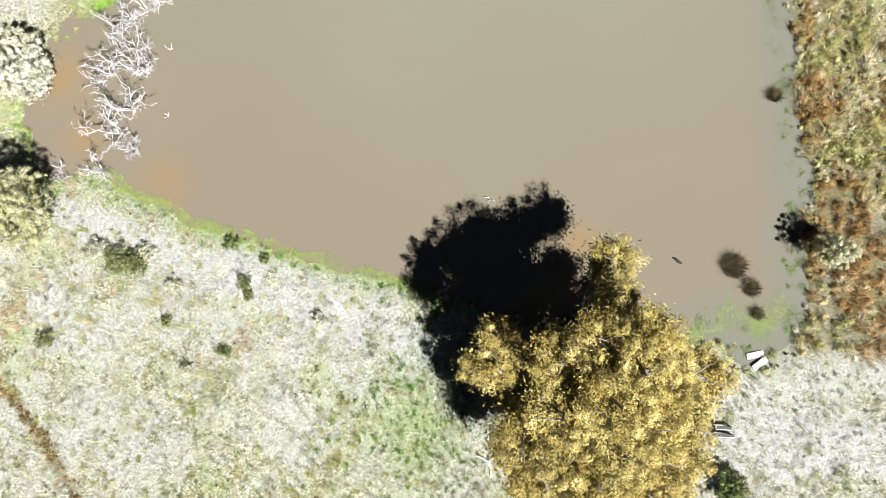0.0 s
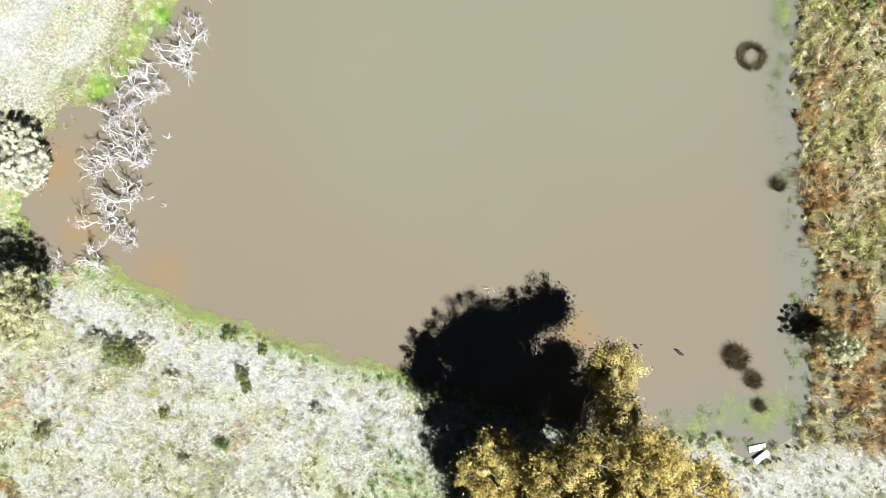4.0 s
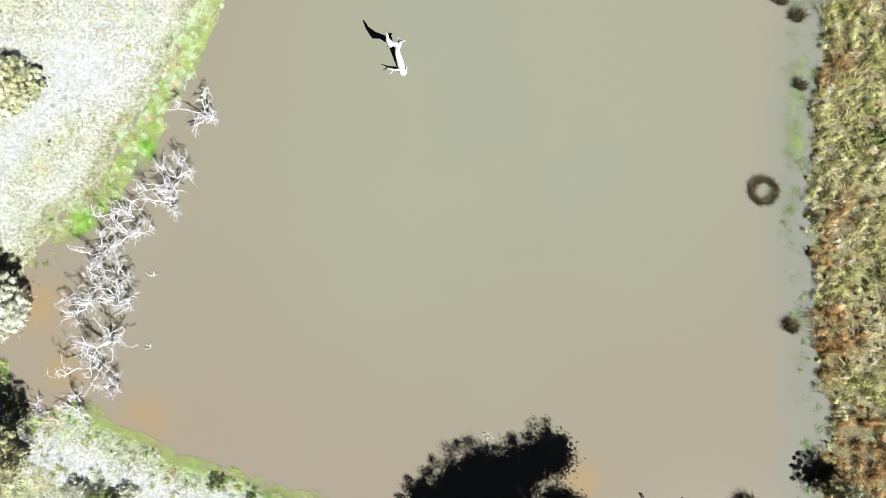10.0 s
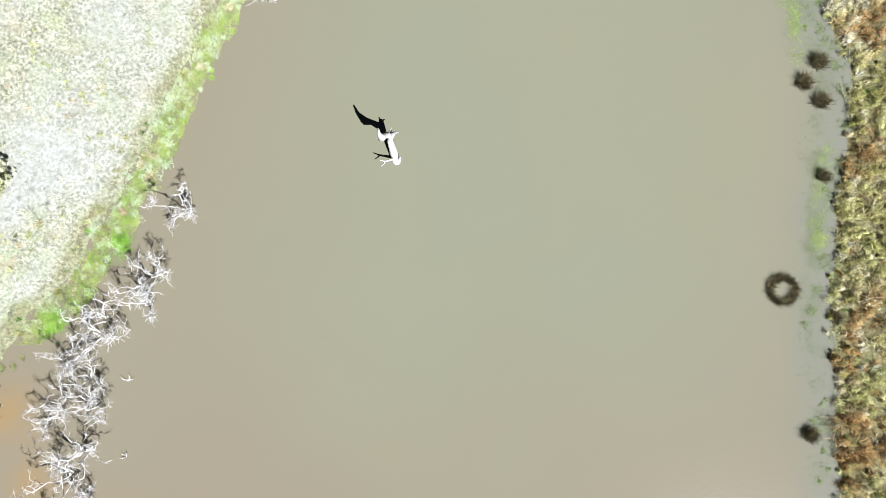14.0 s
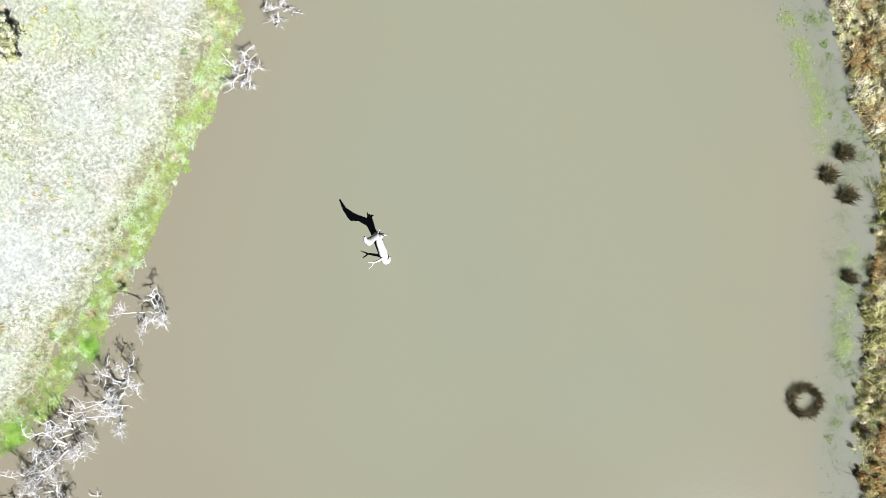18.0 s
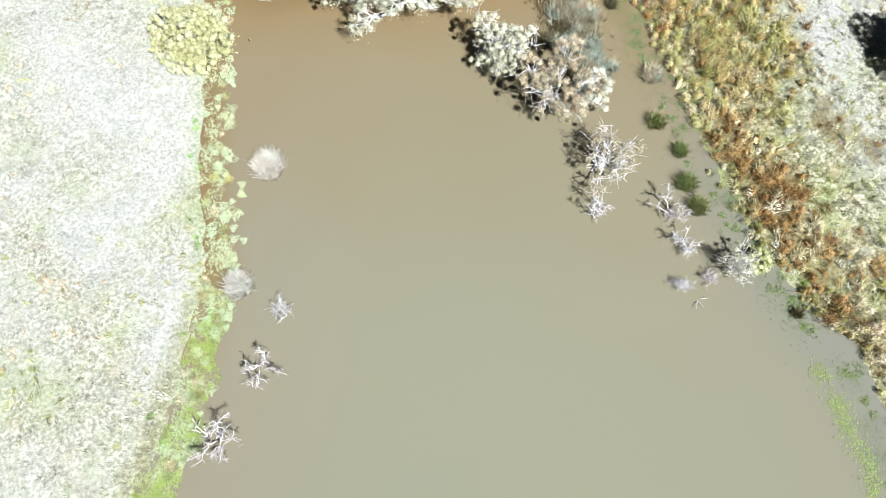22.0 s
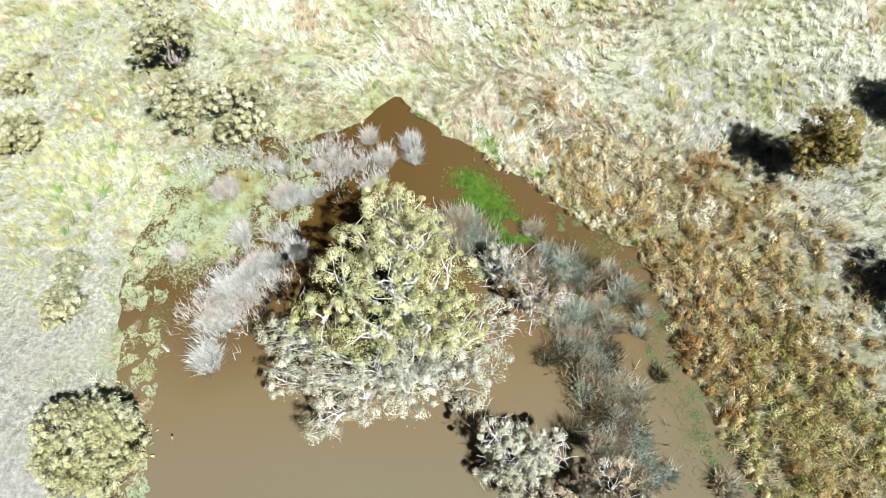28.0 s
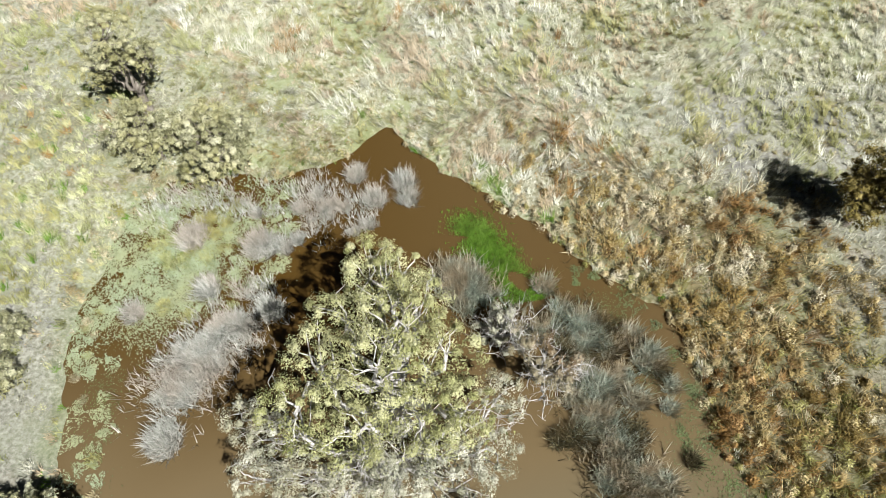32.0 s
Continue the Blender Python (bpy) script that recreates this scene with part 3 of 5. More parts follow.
def grow_tree(name, place, label, lobes, leaf, bark, trunk_r, leaf_size, gap, leaves, seed, full=1.0, category="tree", bare_twigs=0, group="", twig=0.35, dead=0, fill=0, squash=0.75, puff=0.6):
    """A tree: trunk, a limb to each lobe of the crown, twigs to leaf clumps spaced over the lobe. Lobes are (x, y, z, r) from the base."""
    rng = np.random.default_rng(seed)
    root = thing(name, place, label, category, group)
    top = np.mean([l[:3] for l in lobes], axis=0)
    fork = np.array([top[0] * 0.35, top[1] * 0.35, top[2] * 0.32])
    tr = crooked(rng, (0, 0, -0.3), fork, 7, 0.06)
    v, f = tube(tr, np.linspace(trunk_r * 1.35, trunk_r * 0.8, 7), 9)
    mesh_object("trunk", v, f, bark, root, smooth=True)
    for lx, ly, lz, lr in lobes:
        c_ = np.array([lx, ly, lz])
        mids = fork + (c_ - fork) * 0.5 + np.array([0, 0, -0.12 * lr])
        limb = np.concatenate([crooked(rng, fork, mids, 6, 0.2)[:-1], crooked(rng, mids, c_, 6, 0.24)])
        pieces = [tube(limb, np.linspace(trunk_r * 0.55, trunk_r * 0.16, len(limb)), 6)]
        tips = spaced(rng, c_, lr, gap, squash)
        tips = tips[rng.uniform(0, 1, len(tips)) < full]
        for q in tips[: max(6, int(len(tips) * twig))]:
            pieces.append(tube(crooked(rng, limb[rng.integers(5, len(limb))], q, 5, 0.16), np.linspace(0.012 + trunk_r * 0.08, 0.01, 5), 4))
        for q in range(bare_twigs):
            e = c_ + np.array([1, 1, 0.7]) * lr * 1.2 * (lambda g_: g_ / np.linalg.norm(g_))(rng.normal(0, 1, 3) * np.array([1, 1, 0.6]) + np.array([0, 0, 0.35]))
            line = crooked(rng, limb[rng.integers(5, len(limb))], e, 7, 0.2)
            pieces.append(tube(line, np.linspace(0.02 + trunk_r * 0.07, 0.009, 7), 4))
            for _ in range(dead):
                k = rng.integers(2, 7)
                pieces.append(tube(crooked(rng, line[k], line[k] + rng.normal(0, 0.3, 3), 4, 0.2), np.linspace(0.014, 0.006, 4), 3))
        v, f = join(pieces)
        limb_ob = mesh_object("limb", v, f, bark, root, smooth=True)
        if not len(tips):
            continue
        g_ = rng.normal(0, 1, (len(tips), leaves, 3))
        g_[:, :, 2] = np.abs(g_[:, :, 2]) - 0.25
        g_ /= np.linalg.norm(g_, axis=2)[:, :, None]
        size = gap * puff * rng.uniform(0.5, 1.35, (len(tips), 1, 1)) * rng.uniform(0.7, 1.35, (len(tips), 1, 3))
        pos = tips[:, None] + g_ * size * rng.uniform(0.35, 1.15, (len(tips), leaves, 1)) * np.array([1, 1, 0.75])
        v, f = leaf_cards(rng, pos.reshape(-1, 3), leaf_size, (g_ + np.array([0, 0, 0.12])).reshape(-1, 3), 0.3)
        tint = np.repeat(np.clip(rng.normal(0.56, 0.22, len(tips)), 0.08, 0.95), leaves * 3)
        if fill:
            # added leaves, mostly unseen below the lobe, that close the cast shadow
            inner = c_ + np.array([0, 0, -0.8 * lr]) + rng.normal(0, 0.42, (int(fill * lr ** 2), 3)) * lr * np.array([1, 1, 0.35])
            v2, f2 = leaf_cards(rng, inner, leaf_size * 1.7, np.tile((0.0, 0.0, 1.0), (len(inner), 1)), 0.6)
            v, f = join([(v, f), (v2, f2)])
            # darker than the clumps: the crown's inner shade put into the tint
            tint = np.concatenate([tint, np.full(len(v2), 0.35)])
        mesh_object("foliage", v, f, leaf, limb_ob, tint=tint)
    return root


# ---- grass ----
def scatter(rng, x0, x1, y0, y1, per_m2):
    n = int((x1 - x0) * (y1 - y0) * per_m2)
    x, y = rng.uniform(x0, x1, n), rng.uniform(y0, y1, n)
    d = ragged(x, y)
    return x, y, d


def grass_sheet(name, label, x, y, z, count, height, spread, width, mat, seed, lean=0.8, tint=None, flow=0.0):
    g = np.random.default_rng(seed)
    v, f = blades(g, x, y, z, count, height, spread, width, lean, flow)
    tint = g.uniform(0.2, 0.8, len(x)) if tint is None else tint
    return tagged(mesh_object(name, v, f, mat, tint=np.repeat(tint, count * 3)), label, "grass", kind="stuff")


def pasture(seed, per_m2, count, height, spread, width, lean, flow):
    """Tufts over all the open land, sorted into kinds by the ground's cover."""
    rng = np.random.default_rng(seed)
    x, y, d = scatter(rng, -34, 36, -19, 98, per_m2)
    keep = d > 0.05
    x, y, d = x[keep], y[keep], d[keep]
    z = land_height(x, y, d)
    cb, cl, cbr, belt = cover(x, y, d)
    u = rng.uniform(0, 1, len(x))
    open_ = belt * np.interp(y, [56, 64], [1, 0.5]) < rng.uniform(0.15, 1.6, len(x))
    patchy = value_noise(x, y, 0.45, 11) * 0.6 + value_noise(x, y, 1.4, 12) * 0.4
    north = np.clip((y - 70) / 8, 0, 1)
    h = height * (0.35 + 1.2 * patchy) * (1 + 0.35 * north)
    green = value_noise(x, y, 0.22, 21) * 0.6 + value_noise(x, y, 0.8, 22) * 0.4
    red = value_noise(x, y, 0.28, 63) * 0.6 + value_noise(x, y, 0.9, 64) * 0.4
    rough_ = np.clip((-y - 1 - 0.28 * x) / 6, 0, 1) * (x < 4)
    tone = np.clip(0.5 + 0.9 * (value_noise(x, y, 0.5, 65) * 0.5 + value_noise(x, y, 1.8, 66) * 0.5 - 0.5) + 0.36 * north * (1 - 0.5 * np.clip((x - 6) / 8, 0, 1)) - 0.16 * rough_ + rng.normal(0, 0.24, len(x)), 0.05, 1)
    lush = u < cl * 0.8
    bare_pick = ~lush & (u < cb * (1 - 0.7 * north))
    brown_pick = ~lush & ~bare_pick & (u < cbr * 0.9) & ~((x < -8) & (y > 14) & (y < 60))
    dry = ~(lush | bare_pick | brown_pick)
    meadow = dry & (green + rng.normal(0, 0.06, len(x)) > 0.56 - 0.14 * (x < -1) * (y > 76) - 0.06 * rough_)
    dry &= ~meadow
    rosy = dry & (red + rng.normal(0, 0.06, len(x)) > 0.66 - 0.14 * north * (x < 16) - 0.05 * rough_)
    dry &= ~rosy
    west = (x < -8) & (y > 14) & (y < 72)
    h = np.where(west, h * 0.6, h)
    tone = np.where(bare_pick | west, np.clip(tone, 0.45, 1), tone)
    sparse = open_ & (rng.uniform(0, 1, len(x)) < 0.5 + 0.75 * patchy + 0.3 * north)
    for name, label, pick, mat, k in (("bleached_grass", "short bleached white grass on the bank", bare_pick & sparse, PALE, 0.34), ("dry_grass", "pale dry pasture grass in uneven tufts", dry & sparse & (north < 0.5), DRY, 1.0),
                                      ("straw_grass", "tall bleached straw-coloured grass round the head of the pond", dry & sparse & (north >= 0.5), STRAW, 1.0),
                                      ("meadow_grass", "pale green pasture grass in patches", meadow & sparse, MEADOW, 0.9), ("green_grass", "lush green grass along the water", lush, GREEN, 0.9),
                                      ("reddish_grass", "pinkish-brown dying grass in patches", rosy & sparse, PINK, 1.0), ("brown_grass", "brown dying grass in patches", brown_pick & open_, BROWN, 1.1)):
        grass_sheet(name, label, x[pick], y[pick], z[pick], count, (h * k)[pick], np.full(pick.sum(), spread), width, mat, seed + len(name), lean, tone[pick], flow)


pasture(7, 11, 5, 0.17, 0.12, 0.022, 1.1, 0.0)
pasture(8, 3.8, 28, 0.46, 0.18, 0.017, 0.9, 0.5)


def mounds(name, label, x, y, r, h, mat, count, seed, width=0.028, tint=None):
    z = ground_z(x, y)
    return grass_sheet(name, label, x, y, np.maximum(z, 0), count, h, r, width, mat, seed, 1.0, tint)


bx_, by_, bd_ = scatter(np.random.default_rng(9), 4, 36, -10, 84, 4.6)
bel = cover(bx_, by_, bd_)[3]
sel = (bd_ > -0.15) & (np.random.default_rng(10).uniform(0, 1, len(bx_)) < bel * np.interp(by_, [54, 62], [0.55, 0.85]))
bx_, by_, bd_ = bx_[sel], by_[sel], bd_[sel]
rusty = np.interp(by_, [5, 25, 40, 56, 62, 68, 76], [0.56, 0.62, 0.67, 0.66, 0.59, 0.57, 0.68])
kindn = value_noise(bx_, by_, 0.33, 6) * 0.7 + value_noise(bx_, by_, 0.9, 7) * 0.3 + np.random.default_rng(12).normal(0, 0.07, len(bx_))
sz = np.random.default_rng(13).uniform(0.14, 0.32, len(bx_)) * np.where(np.random.default_rng(14).uniform(0, 1, len(bx_)) < 0.25, 1.7, 1.0) * np.interp(by_, [40, 55], [1.1, 0.95])
shade_ = np.clip(np.random.default_rng(71).normal(0.5, 0.26, len(bx_)), 0.03, 0.97)


def fluff(name, label, x, y, r, h, mat, cards, seed, size=0.05, tint=None):
    """Low rounded clumps of fine leaves on the ground."""
    g = np.random.default_rng(seed)
    n = len(x)
    d = g.normal(0, 1, (n, cards, 3))
    d[:, :, 2] = np.abs(d[:, :, 2])
    d /= np.linalg.norm(d, axis=2)[:, :, None]
    wide = np.stack([r * g.uniform(0.7, 1.3, n), r * g.uniform(0.7, 1.3, n), h], 1)[:, None]
    base = np.stack([x, y, np.maximum(ground_z(x, y), 0)], 1)[:, None]
    c_ = base + d * wide * g.uniform(0.55, 1.12, (n, cards, 1))
    v, f = leaf_cards(g, c_.reshape(-1, 3), size, (d + np.array([0, 0, 0.1])).reshape(-1, 3), 0.3)
    tint = g.uniform(0.2, 0.8, n) if tint is None else tint
    return tagged(mesh_object(name, v, f, mat, tint=np.repeat(tint, cards * 3)), label, "scrub", kind="stuff")


olive = np.interp(by_, [20, 45, 58, 66, 74], [0.47, 0.38, 0.36, 0.47, 0.34])
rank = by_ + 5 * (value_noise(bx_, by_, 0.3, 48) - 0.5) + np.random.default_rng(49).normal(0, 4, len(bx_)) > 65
golden = (np.interp(by_, [4, 20, 54, 64, 71, 76], [0.5, 0.3, 0.3, 0.85, 0.85, 0.2]) > np.random.default_rng(72).uniform(0, 1, len(bx_)))
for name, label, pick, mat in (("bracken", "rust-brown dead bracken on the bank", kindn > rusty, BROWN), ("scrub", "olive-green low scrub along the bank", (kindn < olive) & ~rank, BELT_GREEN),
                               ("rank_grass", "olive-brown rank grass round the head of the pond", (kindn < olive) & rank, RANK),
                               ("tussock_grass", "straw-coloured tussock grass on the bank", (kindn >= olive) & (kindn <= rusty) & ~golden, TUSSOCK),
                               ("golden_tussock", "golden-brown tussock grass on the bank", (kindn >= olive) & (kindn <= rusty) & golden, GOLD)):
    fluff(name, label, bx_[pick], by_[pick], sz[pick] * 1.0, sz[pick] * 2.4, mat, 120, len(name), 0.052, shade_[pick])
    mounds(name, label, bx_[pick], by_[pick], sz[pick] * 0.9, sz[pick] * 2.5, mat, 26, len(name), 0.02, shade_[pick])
tx_, ty_, td_ = scatter(np.random.default_rng(38), -33, 36, -19, 97, 2.3)
tn = value_noise(tx_, ty_, 0.3, 43) * 0.6 + value_noise(tx_, ty_, 0.9, 44) * 0.4
rough_ = 0.3 - 0.25 * (tx_ < -9) * (ty_ > 10) * (ty_ < 74) + 0.2 * (tx_ > 14) * (ty_ > 36) + 0.6 * (ty_ > 74) + 0.5 * (ty_ < -0.28 * tx_ - 4) * (ty_ < 6)
sel = (td_ > 0.8) & (np.random.default_rng(39).uniform(0, 1, len(tx_)) < rough_ * (0.4 + 1.1 * tn)) & (cover(tx_, ty_, td_)[3] < 0.3)
tx_, ty_, tn = tx_[sel], ty_[sel], tn[sel]
tz = np.random.default_rng(40).uniform(0.1, 0.3, len(tx_)) * (0.6 + 0.8 * tn) * (1 + 0.35 * (ty_ < 6))
hue = value_noise(tx_, ty_, 0.35, 45) + np.random.default_rng(46).normal(0, 0.14, len(tx_))
for name, label, pick, mat in (("straw_tuft", "white straw tufts standing up from the pasture", hue > 0.47, STRAW), ("olive_tuft", "olive-green tufts standing up from the pasture", hue <= 0.47, MEADOW)):
    mounds(name, label, tx_[pick], ty_[pick], tz[pick] * 0.9, tz[pick] * 1.5, mat, 34, len(name) + 60, 0.012)
g = np.random.default_rng(50)
ditch = smooth_line([(-33, -6), (-29.5, -9.5), (-27, -13), (-24, -18)], False, 20)
k = g.integers(0, len(ditch), 150)
dr = g.uniform(0.1, 0.24, 150)
fluff("bracken", "rust-brown dead growth along a shallow ditch", ditch[k, 0] + g.normal(0, 0.3, 150), ditch[k, 1] + g.normal(0, 0.3, 150), dr, dr * 1.2, BROWN, 70, 51, 0.035, g.uniform(0.1, 0.45, 150))
sx_, sy_, sd_ = scatter(np.random.default_rng(18), -33, 35, -19, 97, 0.3)
sel = (sd_ > 1) & (cover(sx_, sy_, sd_)[3] < 0.1) & (cover(sx_, sy_, sd_)[0] < 0.6) & ((sx_ > -9) | (sy_ < 10) | (np.arange(len(sx_)) % 6 == 0))
sz = np.random.default_rng(19).uniform(0.05, 0.16, sel.sum())
mounds("weeds", "small dark green weeds dotted over the pasture", sx_[sel], sy_[sel], sz, sz * 1.4, LEAF_DARK, 30, 45, 0.03)
ex_, ey_, ed_ = scatter(np.random.default_rng(28), -16, 30, -8, 88, 5.0)
sel = (ed_ > -0.3) & (ed_ < 0.9) & ((ex_ > 0) | (ey_ > 74)) & (np.arange(len(ex_)) % 2 == 0)
sz = np.random.default_rng(29).uniform(0.12, 0.36, sel.sum())
strawy = (np.arange(sel.sum()) % 3 == 0) | ((ey_[sel] > 68) & (np.arange(sel.sum()) % 3 == 1))
for name, label, pick, mat in (("shore_grass", "yellow-green grass overhanging the water's edge", ~strawy, BELT_GREEN), ("tussock_grass", "straw-coloured tussocks at the water's edge", strawy, TUSSOCK)):
    fluff(name, label, ex_[sel][pick], ey_[sel][pick], sz[pick], sz[pick] * 2.2, mat, 110, 47, 0.045)
nx_, ny_, nd_ = scatter(np.random.default_rng(15), -14, 34, 60, 97, 2.2)
sel = (nd_ > 0.1) & (value_noise(nx_, ny_, 0.3, 19) + np.random.default_rng(16).normal(0, 0.15, len(nx_)) > 0.42) & (nd_ < 16) & (nx_ > -8)
sz = np.random.default_rng(17).uniform(0.09, 0.2, sel.sum())
mounds("tussock_grass", "straw-coloured tussocks of long grass round the head of the pond", nx_[sel], ny_[sel], sz, sz * 1.8, TUSSOCK, 50, 44, 0.012)


# ---- trees ----
BIG_LOBES = [(11.2, -6.9, 12.2, 1.4), (10.9, 0.4, 6.7, 1.38), (10.5, -2.0, 9.6, 1.28), (11.7, -3.5, 11.9, 1.28), (6.7, -5.0, 11.7, 1.56), (8.9, -4.2, 12.6, 1.66), (10.7, -5.1, 13.4, 1.56), (15.6, -6.4, 8.9, 1.56),
             (14.0, -8.4, 10.3, 1.56), (9.3, -7.0, 13.8, 1.74), (6.8, -8.1, 11.2, 1.66), (3.5, -4.0, 9.0, 1.02), (3.5, -5.7, 9.3, 1.28), (4.9, -10.4, 8.7, 1.66), (7.6, -10.4, 10.1, 1.74),
             (10.3, -10.3, 10.7, 1.84), (13.9, -11.2, 9.4, 1.56), (6.0, -13.0, 8.8, 1.74), (9.2, -13.0, 9.8, 1.74), (12.6, -13.2, 9.3, 1.66), (2.3, -6.4, 5.2, 0.92), (12.6, -6.6, 10.8, 1.56),
             (11.8, -8.6, 12.1, 1.56), (13.2, -4.9, 9.7, 1.2), (5.0, -6.0, 6.4, 1.28), (8.6, -7.0, 8.4, 1.48), (5.2, -8.0, 5.6, 1.38)]
BX, BY = 7.0, -7.5
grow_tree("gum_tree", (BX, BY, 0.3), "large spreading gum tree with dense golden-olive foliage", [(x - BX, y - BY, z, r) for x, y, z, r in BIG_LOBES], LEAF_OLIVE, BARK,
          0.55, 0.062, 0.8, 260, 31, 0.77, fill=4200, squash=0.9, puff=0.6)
MID_LOBES = [(-0.9, 74.0, 5.0, 1.0), (0.5, 73.6, 4.4, 0.9), (-0.6, 72.6, 5.8, 1.2), (0.9, 71.8, 5.4, 1.2), (-1.6, 71.0, 6.2, 1.2), (0.4, 70.6, 7.0, 1.4), (2.0, 69.8, 5.8, 1.3), (-2.2, 69.4, 6.4, 1.2),
             (-0.2, 68.8, 7.4, 1.4), (2.6, 68.0, 5.0, 1.2), (-3.2, 68.0, 5.2, 1.2), (1.2, 67.4, 5.8, 1.2), (-1.2, 67.2, 6.0, 1.3)]
LOW_LOBES = [(-4.3, 67.4, 3.4, 1.0), (-3.0, 66.0, 3.4, 1.0), (4.0, 69.0, 3.2, 0.9), (0.3, 65.5, 3.4, 1.1), (2.6, 65.8, 3.0, 1.0), (-1.6, 65.4, 3.0, 1.0), (-5.6, 68.4, 2.6, 0.8),
             (-5.2, 66.4, 2.2, 0.8), (-3.6, 64.8, 1.8, 0.9), (3.8, 67.0, 2.6, 0.9), (0.4, 66.6, 4.2, 1.3), (1.7, 66.8, 3.8, 1.0), (-0.9, 66.3, 4.2, 1.0)]
grow_tree("swamp_gum", (0.2, 68.6, -0.2), "spreading gum in shallow water with white limbs and yellow-green leaves", [(x - 0.2, y - 68.6, z + 0.2, r) for x, y, z, r in MID_LOBES],
          LEAF_GREEN, DEADWOOD, 0.4, 0.044, 0.5, 200, 41, 0.86, bare_twigs=1, dead=4, fill=200, puff=0.62)
grow_tree("swamp_gum", (0.4, 67.2, -0.2), "low half-bare gum with tangled white limbs and thin leaves", [(x - 0.4, y - 67.2, z + 0.2, r) for x, y, z, r in LOW_LOBES],
          LEAF_GREY, DEADWOOD, 0.24, 0.04, 0.42, 170, 42, 0.9, bare_twigs=3, dead=10, fill=120, puff=0.68)


def bushy(name, x, y, r, h, label, leaf, seed, bark=BARK, size=0.055, lobes=5, full=0.86, leaves=140, category="shrub", bare_twigs=0, gap=0.36, z=None, group="", dead=0, loose=0.0, fill=260):
    """A small tree or shrub with a few lobes; a loose one spreads them unevenly."""
    g = np.random.default_rng(seed)
    a = np.linspace(0, 2 * np.pi, lobes, endpoint=False) + g.uniform(0, 6)
    ls = [(0, 0, h * 0.72, r * 0.55)] + [(math.cos(q) * r * g.uniform(0.38 - 0.1 * loose, 0.68 + 0.35 * loose), math.sin(q) * r * g.uniform(0.38 - 0.1 * loose, 0.68 + 0.35 * loose), h * g.uniform(0.34, 0.66 + 0.2 * loose),
                                          r * g.uniform(0.32 - 0.1 * loose, 0.5 - 0.08 * loose)) for q in a]
    base = float(ground_z(x, y)[0]) - 0.02 if z is None else z
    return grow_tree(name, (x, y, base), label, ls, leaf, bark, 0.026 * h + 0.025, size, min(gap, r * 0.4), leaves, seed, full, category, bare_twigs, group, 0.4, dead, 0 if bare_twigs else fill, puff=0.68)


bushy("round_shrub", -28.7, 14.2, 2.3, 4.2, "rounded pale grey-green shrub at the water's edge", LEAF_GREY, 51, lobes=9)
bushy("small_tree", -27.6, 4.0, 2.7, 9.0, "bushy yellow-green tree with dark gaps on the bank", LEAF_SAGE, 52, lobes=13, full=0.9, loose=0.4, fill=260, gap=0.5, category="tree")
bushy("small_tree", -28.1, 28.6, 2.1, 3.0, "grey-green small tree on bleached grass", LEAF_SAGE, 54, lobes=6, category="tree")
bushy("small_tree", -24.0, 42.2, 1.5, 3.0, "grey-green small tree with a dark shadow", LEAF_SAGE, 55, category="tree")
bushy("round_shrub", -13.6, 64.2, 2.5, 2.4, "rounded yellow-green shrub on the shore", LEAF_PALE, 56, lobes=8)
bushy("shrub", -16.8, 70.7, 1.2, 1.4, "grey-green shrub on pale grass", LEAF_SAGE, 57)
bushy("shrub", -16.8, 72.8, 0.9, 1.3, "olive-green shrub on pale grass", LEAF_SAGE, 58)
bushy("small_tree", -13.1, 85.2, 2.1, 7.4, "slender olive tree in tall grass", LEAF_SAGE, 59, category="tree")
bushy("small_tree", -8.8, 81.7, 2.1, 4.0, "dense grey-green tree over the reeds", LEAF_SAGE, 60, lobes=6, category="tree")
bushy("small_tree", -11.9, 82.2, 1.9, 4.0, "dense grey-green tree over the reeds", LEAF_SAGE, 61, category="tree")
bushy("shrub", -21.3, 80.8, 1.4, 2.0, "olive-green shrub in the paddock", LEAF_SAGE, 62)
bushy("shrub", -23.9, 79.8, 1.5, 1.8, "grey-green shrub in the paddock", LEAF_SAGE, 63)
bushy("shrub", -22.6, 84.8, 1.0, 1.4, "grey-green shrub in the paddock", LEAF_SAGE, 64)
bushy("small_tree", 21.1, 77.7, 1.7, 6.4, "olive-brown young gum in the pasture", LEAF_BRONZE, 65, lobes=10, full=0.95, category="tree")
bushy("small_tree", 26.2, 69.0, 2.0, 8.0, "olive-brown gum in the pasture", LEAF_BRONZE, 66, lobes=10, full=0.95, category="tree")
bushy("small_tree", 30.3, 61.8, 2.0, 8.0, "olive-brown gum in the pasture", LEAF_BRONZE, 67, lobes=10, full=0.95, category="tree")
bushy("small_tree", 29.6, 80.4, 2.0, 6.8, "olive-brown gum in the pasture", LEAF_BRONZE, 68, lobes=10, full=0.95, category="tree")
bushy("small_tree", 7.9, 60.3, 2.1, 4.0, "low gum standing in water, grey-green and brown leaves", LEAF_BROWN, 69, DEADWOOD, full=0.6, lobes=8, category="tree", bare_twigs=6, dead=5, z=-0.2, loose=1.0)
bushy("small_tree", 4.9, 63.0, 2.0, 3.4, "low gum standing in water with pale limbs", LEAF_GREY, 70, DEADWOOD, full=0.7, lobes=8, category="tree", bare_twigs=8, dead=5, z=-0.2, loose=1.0)
